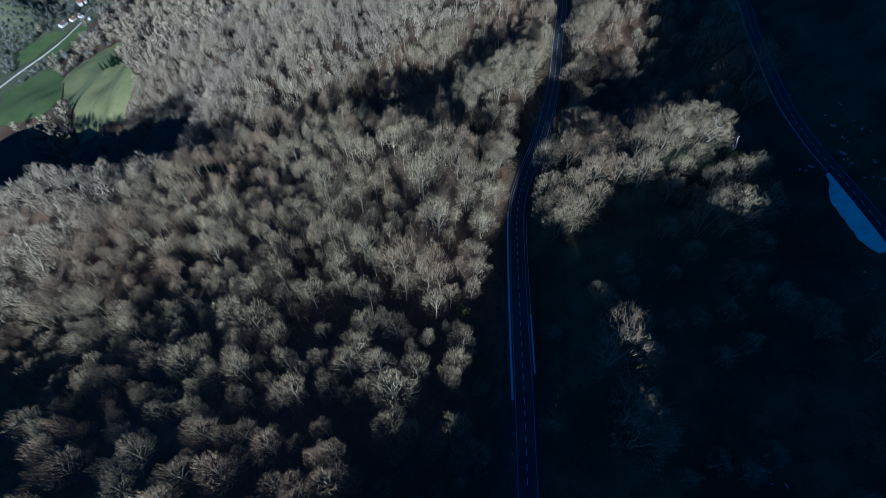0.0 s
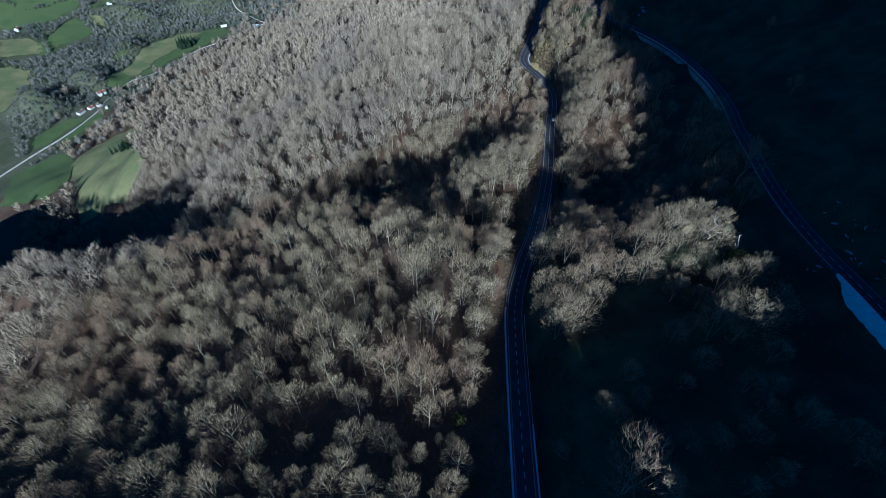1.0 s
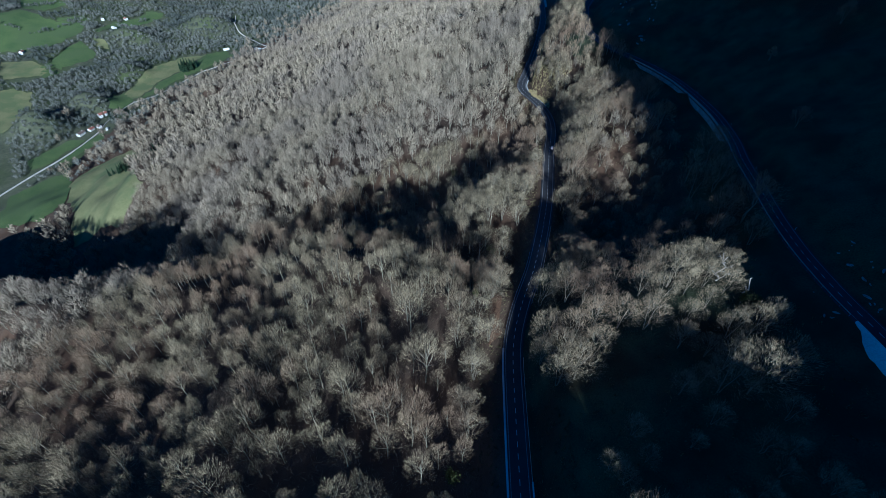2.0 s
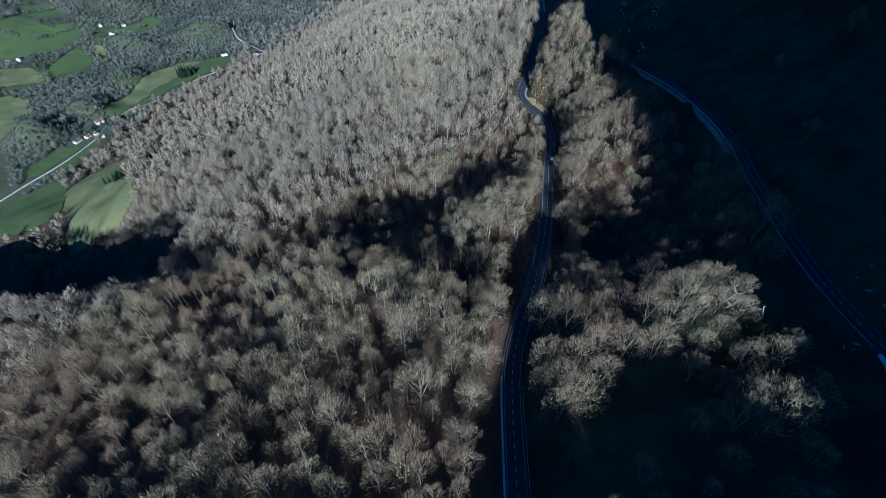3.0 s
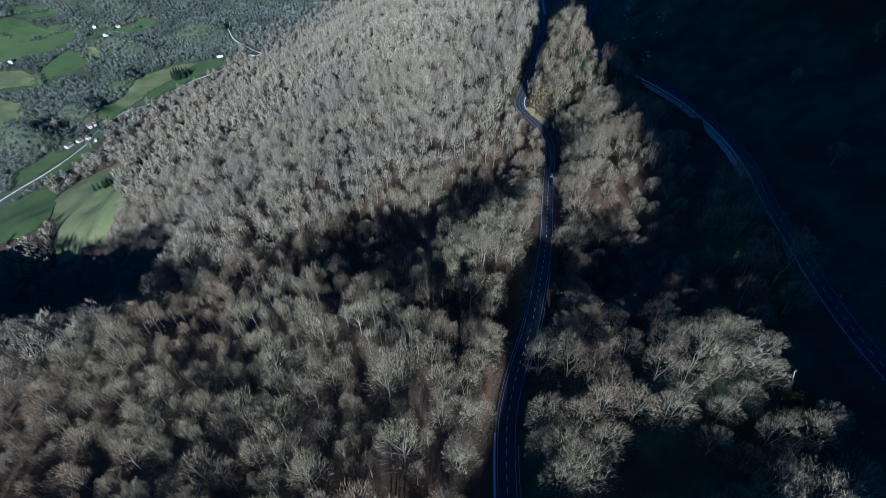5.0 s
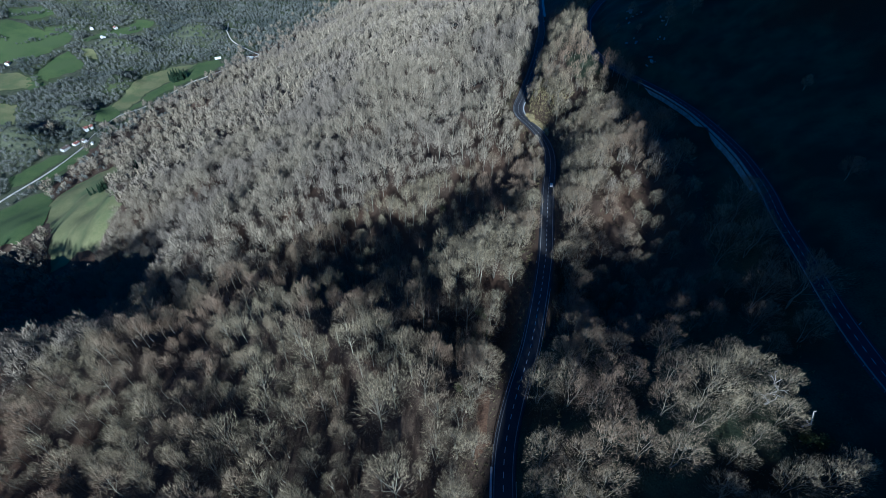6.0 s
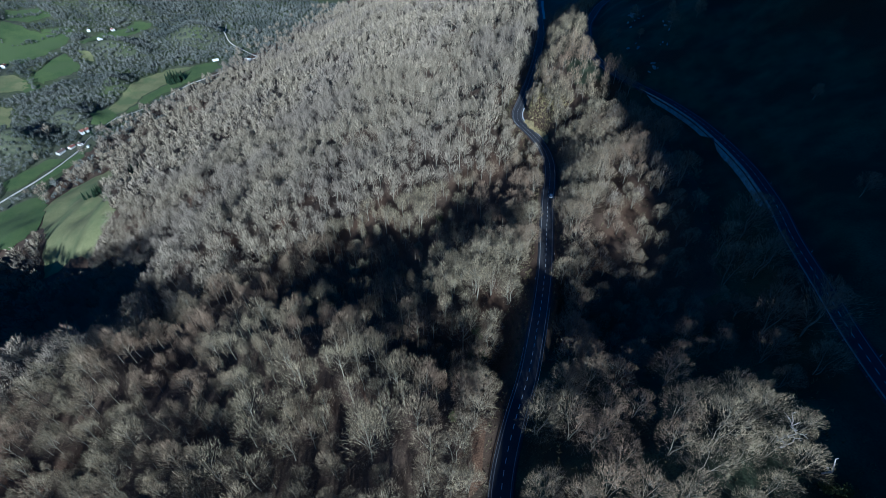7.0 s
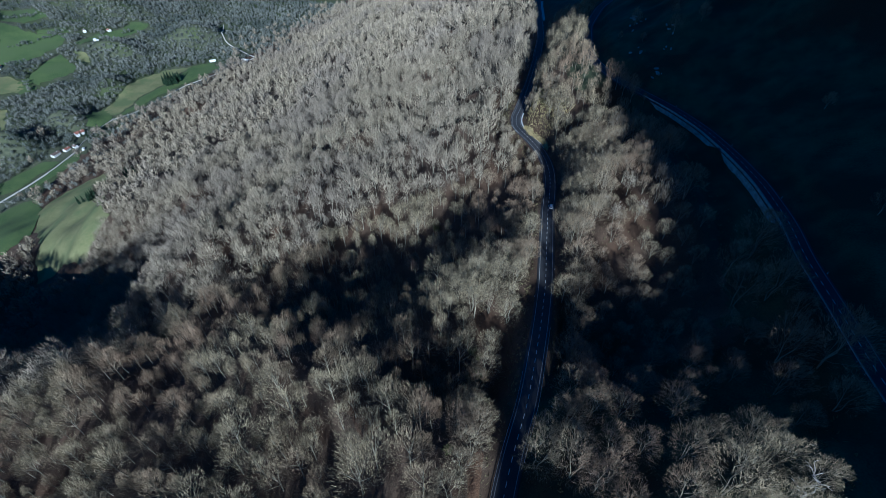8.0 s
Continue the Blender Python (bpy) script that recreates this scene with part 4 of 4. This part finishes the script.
def concrete_wall():
    """The leaning concrete facing below the upper road, in cast panels with open joints; its foot follows the slope."""
    top = tagged(new("wall_retaining_1"), "tall pale concrete facing that leans against the slope below the upper road", "wall", kind="structure")
    y = 76.0
    while y < 107:
        y1 = min(y + 4.9, 109.0)
        bm = bmesh.new()
        rows = []
        for py in np.linspace(y, y1, 4):
            px = float(on(ROAD_HIGH, py)) - 3.5
            deep = 0.4 + 3.0 * float(soft((109 - py) / 11)) * (0.4 + 0.6 * float(soft((py - 74) / 9))) + 0.15 * math.sin(py * 1.3)
            lean = 0.85 * deep
            rows.append([bm.verts.new(c) for c in ((px, py, 33.6), (px - 0.3, py, 33.6), (px - 0.3 - lean, py, 33.6 - deep), (px - lean, py, 33.2 - deep - 1.0), (px, py, 32.4))])
        for a, b in zip(rows, rows[1:]):
            for k in range(5):
                bm.faces.new((a[k], a[(k + 1) % 5], b[(k + 1) % 5], b[k]))
        bm.faces.new(rows[0][::-1])
        bm.faces.new(rows[-1])
        bmesh.ops.recalc_face_normals(bm, faces=bm.faces[:])
        part("panel", bm, M_CONCRETE, top)
        y = y1 + 0.1


concrete_wall()


def stone_wall(y0, y1, deep, seed):
    """A rubble retaining wall of rough blocks."""
    rs = np.random.RandomState(seed)
    ys = np.arange(y0, y1, 0.9)
    hs = np.arange(-0.3, deep + 0.9, 0.6)
    Y, D = np.meshgrid(ys, hs)
    taper = np.minimum(1, np.minimum(Y - y0, y1 - Y) / 9 + 0.12)
    D = D * taper
    X = on(ROAD_HIGH, Y) - 3.75 - 0.14 * D - rs.uniform(0, 0.22, Y.shape)
    v = np.stack([X.ravel(), (Y + rs.uniform(-0.2, 0.2, Y.shape)).ravel(), (33.25 - D + rs.uniform(-0.1, 0.1, Y.shape)).ravel()], 1)
    back = np.stack([on(ROAD_HIGH, ys) - 3.2, ys, np.full(len(ys), 33.5)], 1)
    n = len(ys)
    r, c = len(hs), np.arange(n - 1)
    quads = [np.stack([c + k * n, c + k * n + 1, c + (k + 1) * n + 1, c + (k + 1) * n], 1) for k in range(r - 1)]
    quads.append(np.stack([c, c + r * n, c + r * n + 1, c + 1], 1))
    ob = new("wall_retaining_2", mesh_of("wall_retaining_2", np.concatenate([v, back]), np.concatenate(quads), [M_WALLSTONE]))
    return tagged(ob, "grey rubble retaining wall with an uneven foot", "wall", kind="structure")


stone_wall(226, 286, 3.4, 1)
stone_wall(288, 347, 2.8, 2)


def marker_post(x, y):
    """A white roadside post with a dark band."""
    top = tagged(new("marker_post"), "white plastic roadside marker post with a dark band", "post", "marker posts")
    bm = bmesh.new()
    bmesh.ops.create_cone(bm, cap_ends=True, segments=8, radius1=0.11, radius2=0.09, depth=1.15, matrix=Matrix.Translation((0, 0, 0.5)))
    part("shaft", bm, M_PLASTER, top)
    bm = bmesh.new()
    bmesh.ops.create_cone(bm, cap_ends=True, segments=8, radius1=0.115, radius2=0.115, depth=0.2, matrix=Matrix.Translation((0, 0, 0.85)))
    part("band", bm, M_RUBBER, top)
    top.matrix_basis = pose(x, y, float(height(x, y)) + 0.1)
    return top


first = marker_post(float(on(ROAD_HIGH, 336)) + 3.9, 336)
for line, y, off in ((ROAD_HIGH, 452, 3.9), (ROAD_HIGH, 290, 3.9), (ROAD_HIGH, 245, 3.9), (ROAD_HIGH, 200, 3.9), (ROAD_HIGH, 155, 3.9), (ROAD_LOW, 676, 4.3), (ROAD_LOW, 688, -4.6),
                     (ROAD_LOW, 60, -5.2), (ROAD_LOW, 34, -4.5), (ROAD_LOW, 28, -4.6), (ROAD_LOW, 232, -4.5), (ROAD_LOW, 250, 4.4)):
    px = float(on(line, y)) + off
    copy_thing(first, pose(px, y, float(height(px, y)) + 0.1))


# ---- rocks ----
def rock(seed, size):
    """A jagged limestone block."""
    rs = np.random.RandomState(seed)
    bm = bmesh.new()
    bmesh.ops.create_icosphere(bm, subdivisions=2, radius=1.0)
    cuts = rs.normal(size=(9, 3))
    cuts /= np.linalg.norm(cuts, axis=1)[:, None]
    for v in bm.verts:
        p = np.array(v.co)
        for c in cuts:
            over = p @ c - rs.uniform(0.5, 0.56)
            if over > 0:
                p = p - c * over * 0.9
        v.co = Vector(p * size) + Vector(rs.normal(size=3) * 0.12)
    me = bpy.data.meshes.new("rock_outcrop")
    bm.to_mesh(me)
    bm.free()
    me.materials.append(M_STONE)
    return me


rocks = [rock(s, np.array(d)) for s, d in enumerate(((1.2, 3.4, 1.2), (0.9, 2.0, 1.1), (2.6, 1.0, 1.0), (0.8, 1.2, 0.8)))]
rs = np.random.RandomState(8)
for cx_, cy_, count, reach in ((154, 367, 5, 3), (164, 441, 8, 6), (153, 394, 4, 4), (164, 386, 3, 3), (147, 120, 7, 5), (150, 129, 6, 4), (148, 110, 5, 3), (131, 64, 5, 4), (88, 17, 7, 3),
                               (131, 116, 5, 3), (40, 45, 3, 2), (172, 410, 4, 5), (150, 136, 4, 3)):
    for k in range(count):
        px, py = cx_ + rs.normal() * reach * 0.6, cy_ + rs.normal() * reach
        if abs(px - float(on(ROAD_HIGH, py))) < 6.5:
            px = float(on(ROAD_HIGH, py)) + 7.5
        ob = tagged(new("rock_outcrop", rocks[rs.randint(0, 4)]), "pale grey limestone rock in the rough grass", "rock", "limestone rocks")
        ob.matrix_basis = pose(px, py, float(height(px, py)) + 0.1, rs.uniform(-15, 15), rs.uniform(-15, 15), rs.uniform(0, 360)) @ Matrix.Scale(rs.uniform(0.15, 0.5) * (2.5 if py > 350 else 1.0), 4)


# ---- evergreens ----
def conifer(seed, tall, wide):
    """A dark spruce: a trunk and tiers of drooping needle blades."""
    rs = np.random.RandomState(seed)
    top = new("conifer_tree")
    part("trunk", mesh_of("trunk", *prism(np.array([[0, 0, -1.5]]), np.array([[0, 0, tall * 0.95]]), np.array([0.28]), np.array([0.05]), 6), [M_BARK]), None, top)
    n = 520
    s = rs.uniform(0.06, 1, n) ** 0.8
    z = tall * s
    r = wide / 2 * (1 - s) ** 0.8 * rs.uniform(0.55, 1.1, n) + 0.15
    ang = rs.uniform(0, 6.283, n)
    a = np.stack([np.cos(ang) * r * 0.15, np.sin(ang) * r * 0.15, z + 0.1 * r], 1)
    b = np.stack([np.cos(ang) * r, np.sin(ang) * r, z - 0.22 * r], 1)
    part("crown", mesh_of("crown", *sliver(a, b, np.maximum(0.55, r * 0.55), rs), [M_NEEDLE]), None, top)
    return tagged(top, "dark green conifer with drooping branches", "tree", "conifers in the valley")


firs = [conifer(90 + k, (17, 14, 20)[k], (6.5, 6, 8)[k]) for k in range(3)]
places = [(-700, 1240), (-692, 1250), (-684, 1243), (-690, 1260), (-678, 1254), (-700, 1252), (-671, 1262), (-682, 1268), (-706, 1246), (-688, 1236), (-676, 1246), (-756, 1021), (-750, 1012), (-776, 990), (-765, 1008), (-859, 1263), (-760, 985)]
places += [(-690 + 20 * math.cos(k * 2.4) * math.sqrt(k / 18), 1250 + 20 * math.sin(k * 2.4) * math.sqrt(k / 18)) for k in range(18)]
for k in range(18):
    places.insert(0, places.pop())
places += [(-566 + 52 * k / 43 + rs.normal() * 5, 686 + 76 * k / 43 + rs.normal() * 4) for k in range(44)]
for n, (px, py) in enumerate(places):
    t = firs[n] if n < 3 else copy_thing(firs[rs.randint(0, 3)], Matrix())
    t.matrix_basis = pose(px, py, float(height(px, py)), 0, 0, rs.uniform(0, 360)) @ Matrix.Scale((1.4 if n < 29 else 1.0) * rs.uniform(0.85, 1.15), 4)


def holly(seed, tall):
    """An evergreen bush: stems and many small leaves."""
    rs = np.random.RandomState(seed)
    top = new("holly_bush")
    a = np.zeros((5, 3)) + np.array([0, 0, -0.5])
    b = np.stack([rs.normal(size=5) * tall * 0.16, rs.normal(size=5) * tall * 0.16, rs.uniform(0.6, 0.95, 5) * tall], 1)
    part("stems", mesh_of("stems", *prism(a, b, np.full(5, 0.1), np.full(5, 0.02), 4), [M_BARK]), None, top)
    n = 700
    p = b[rs.randint(0, 5, n)] * rs.uniform(0.35, 1.05, n)[:, None] + rs.normal(size=(n, 3)) * tall * 0.1
    d = rs.normal(size=(n, 3))
    d /= np.linalg.norm(d, axis=1)[:, None]
    part("leaves", mesh_of("leaves", *sliver(p, p + d * 0.55, np.full(n, 0.4), rs), [M_LEAF]), None, top)
    return tagged(top, "yellow-green evergreen bush under bare trees", "bush", "evergreen bushes")


bushes = [holly(120, 6.0), holly(121, 4.5)]
for n, (px, py) in enumerate([(37, 199), (34, 189), (31, 203), (36, 209), (9, 83), (13, 61), (33, 212), (28, 196), (6, 293), (22, 160), (107, 121), (111, 119), (17, 330), (32, 338)]):
    t = bushes[n] if n < 2 else copy_thing(bushes[n % 2], Matrix())
    t.matrix_basis = pose(px, py, float(height(px, py)), 0, 0, rs.uniform(0, 360)) @ Matrix.Scale(rs.uniform(0.8, 1.3), 4)


# ---- farms ----
def house(x, y, turn, wide, long, eaves, rise, roof_mat, label, storeys=1, windows=3):
    """A farmhouse: walls with gables, an overhanging roof of two slopes, a chimney, a door and rows of windows with sills."""
    top = new("farmhouse")
    bm = bmesh.new()
    w, l = wide / 2, long / 2
    low = [bm.verts.new(c) for c in ((-w, -l, -2), (w, -l, -2), (w, l, -2), (-w, l, -2))]
    up = [bm.verts.new(c) for c in ((-w, -l, eaves), (w, -l, eaves), (w, l, eaves), (-w, l, eaves))]
    g0, g1 = bm.verts.new((0, -l, eaves + rise)), bm.verts.new((0, l, eaves + rise))
    bm.faces.new((low[0], low[1], up[1], g0, up[0]))
    bm.faces.new((low[2], low[3], up[3], g1, up[2]))
    bm.faces.new((low[1], low[2], up[2], up[1]))
    bm.faces.new((low[3], low[0], up[0], up[3]))
    part("wall", bm, M_PLASTER, top)
    bm = bmesh.new()
    o, t = 0.7, 0.25
    k = rise / w
    for s in (-1, 1):
        a = [(0, -l - o, eaves + rise + 0.05), (0, l + o, eaves + rise + 0.05), (s * (w + o), l + o, eaves - o * k + 0.05), (s * (w + o), -l - o, eaves - o * k + 0.05)]
        b = [bm.verts.new(c) for c in a]
        c = [bm.verts.new((q[0], q[1], q[2] + t)) for q in a]
        bm.faces.new(b)
        bm.faces.new(c)
        for i in range(4):
            bm.faces.new((b[i], b[(i + 1) % 4], c[(i + 1) % 4], c[i]))
    bmesh.ops.recalc_face_normals(bm, faces=bm.faces[:])
    roof = part("roof", bm, roof_mat, top)
    bm = bmesh.new()
    bar(bm, (w * 0.3, l * 0.5, eaves + rise * 0.5), (w * 0.3, l * 0.5, eaves + rise + 1.2), 0.8, 0.8)
    part("chimney", bm, M_PLASTER, roof)
    for s in (-1, 1):
        for st in range(storeys):
            for n in range(windows):
                y0 = -l + long * (n + 0.5) / windows
                bm = bmesh.new()
                bar(bm, (s * (w + 0.02), y0 - 0.5, 1.6 + 2.8 * st), (s * (w + 0.02), y0 + 0.5, 1.6 + 2.8 * st), 0.08, 1.3)
                pane = part("window", bm, M_GLASS, top)
                bm = bmesh.new()
                bar(bm, (s * (w + 0.08), y0 - 0.65, 0.9 + 2.8 * st), (s * (w + 0.08), y0 + 0.65, 0.9 + 2.8 * st), 0.25, 0.1)
                part("sill", bm, M_CONCRETE, pane)
    bm = bmesh.new()
    bar(bm, (-0.6, -l - 0.03, 1.0), (0.6, -l - 0.03, 1.0), 0.1, 2.1)
    part("door", bm, M_SLATE, top)
    z = float(height(x, y))
    top.matrix_basis = pose(x, y, z + 0.6, 0, 0, turn)
    return tagged(top, label, "house")


house(-790, 918, -12, 9, 17, 4.2, 2.6, M_SLATE, "white farmhouse with a brown roof beside the lane", 1, 4)
house(-779, 938, -12, 8, 12, 3.6, 2.2, M_TILE, "low white farm building with a tiled roof", 1, 3)
house(-768, 950, 70, 7, 9, 3.4, 2.0, M_SLATE, "small white outbuilding with a brown roof", 1, 2)
house(-786, 1000, -30, 10, 18, 5.6, 3.0, M_TILE, "white house with a red tiled roof among trees", 2, 4)
house(-745, 940, 20, 4, 6, 2.4, 1.2, M_PLASTER, "small pale shed at the edge of the meadow", 1, 1)
house(-630, 1386, -60, 6, 16, 3.2, 1.5, M_PLASTER, "long white shed at the end of the meadow", 1, 3)
house(-533, 1378, 80, 7, 20, 3.6, 1.6, M_PLASTER, "long white shed at the wood's edge", 1, 4)
house(-962, 1428, 60, 8, 14, 4.2, 2.2, M_PLASTER, "white farm building on the far meadow", 1, 3)
house(-1135, 1271, 15, 9, 12, 5.4, 2.4, M_TILE, "white house far across the valley", 2, 3)
house(-1020, 1478, 40, 8, 12, 4.0, 2.2, M_SLATE, "pale far-off farm building", 1, 3)
house(-966, 1504, 60, 8, 11, 4.2, 2.2, M_TILE, "pale far-off farm building with a red roof", 1, 3)


# ---- the car ----
def car(x, y, turn):
    """A small white hatchback."""
    top = new("car")
    bm = bmesh.new()
    side = [(-2.05, 0.3), (-2.1, 0.75), (-1.95, 0.95), (-1.75, 1.42), (-1.5, 1.5), (0.15, 1.48), (0.95, 1.0), (1.9, 0.82), (2.08, 0.6), (2.05, 0.3)]
    half = lambda z: 0.86 if z < 1.0 else 0.68
    left = [bm.verts.new((-half(z), a, z)) for a, z in side]
    right = [bm.verts.new((half(z), a, z)) for a, z in side]
    for i in range(len(side)):
        j = (i + 1) % len(side)
        bm.faces.new((left[i], left[j], right[j], right[i]))
    bm.faces.new(left[::-1])
    bm.faces.new(right)
    bmesh.ops.recalc_face_normals(bm, faces=bm.faces[:])
    bmesh.ops.bevel(bm, geom=bm.edges[:], offset=0.05, segments=2, affect="EDGES")
    part("body", bm, M_CARPAINT, top)
    for name, quad in (("windscreen", [(-0.66, 0.26, 1.44), (0.66, 0.26, 1.44), (0.76, 0.9, 1.06), (-0.76, 0.9, 1.06)]), ("rear_window", [(-0.62, -1.79, 1.36), (0.62, -1.79, 1.36), (0.72, -1.95, 1.02), (-0.72, -1.95, 1.02)]),
                       ("side_window", [(-0.76, -1.5, 1.42), (-0.76, 0.1, 1.42), (-0.86, 0.6, 1.03), (-0.86, -1.65, 1.03)]), ("side_window", [(0.76, -1.5, 1.42), (0.76, 0.1, 1.42), (0.86, 0.6, 1.03), (0.86, -1.65, 1.03)])):
        bm = bmesh.new()
        c = Vector((0, -0.4, 0.9))
        vs = [bm.verts.new(Vector(q) + (Vector(q) - c).normalized() * 0.035) for q in quad]
        bm.faces.new(vs)
        bmesh.ops.solidify(bm, geom=bm.faces[:], thickness=0.03)
        part(name, bm, M_GLASS, top)
    for sx in (-0.8, 0.8):
        for sy in (-1.3, 1.3):
            bm = bmesh.new()
            bmesh.ops.create_cone(bm, cap_ends=True, segments=16, radius1=0.31, radius2=0.31, depth=0.2, matrix=pose(sx, sy, 0.31, 0, 90, 0))
            wheel = part("wheel", bm, M_RUBBER, top)
            bm = bmesh.new()
            bmesh.ops.create_cone(bm, cap_ends=True, segments=12, radius1=0.19, radius2=0.19, depth=0.22, matrix=pose(sx, sy, 0.31, 0, 90, 0))
            part("rim", bm, M_STEEL, wheel)
        bm = bmesh.new()
        bar(bm, (sx * 0.8 - 0.12, -2.06, 0.8), (sx * 0.8 + 0.12, -2.06, 0.8), 0.1, 0.16)
        part("tail_lamp", bm, M_LAMP, top)
        bm = bmesh.new()
        bar(bm, (sx * 0.8 - 0.15, 2.02, 0.68), (sx * 0.8 + 0.15, 2.02, 0.68), 0.1, 0.14)
        part("headlight", bm, M_STEEL, top)
    top.matrix_basis = pose(x, y, LOW_Z + 0.01, 0, 0, turn)
    return tagged(top, "small white hatchback driving on the asphalt road", "car")


car(84.1, 301.8, -13.5)
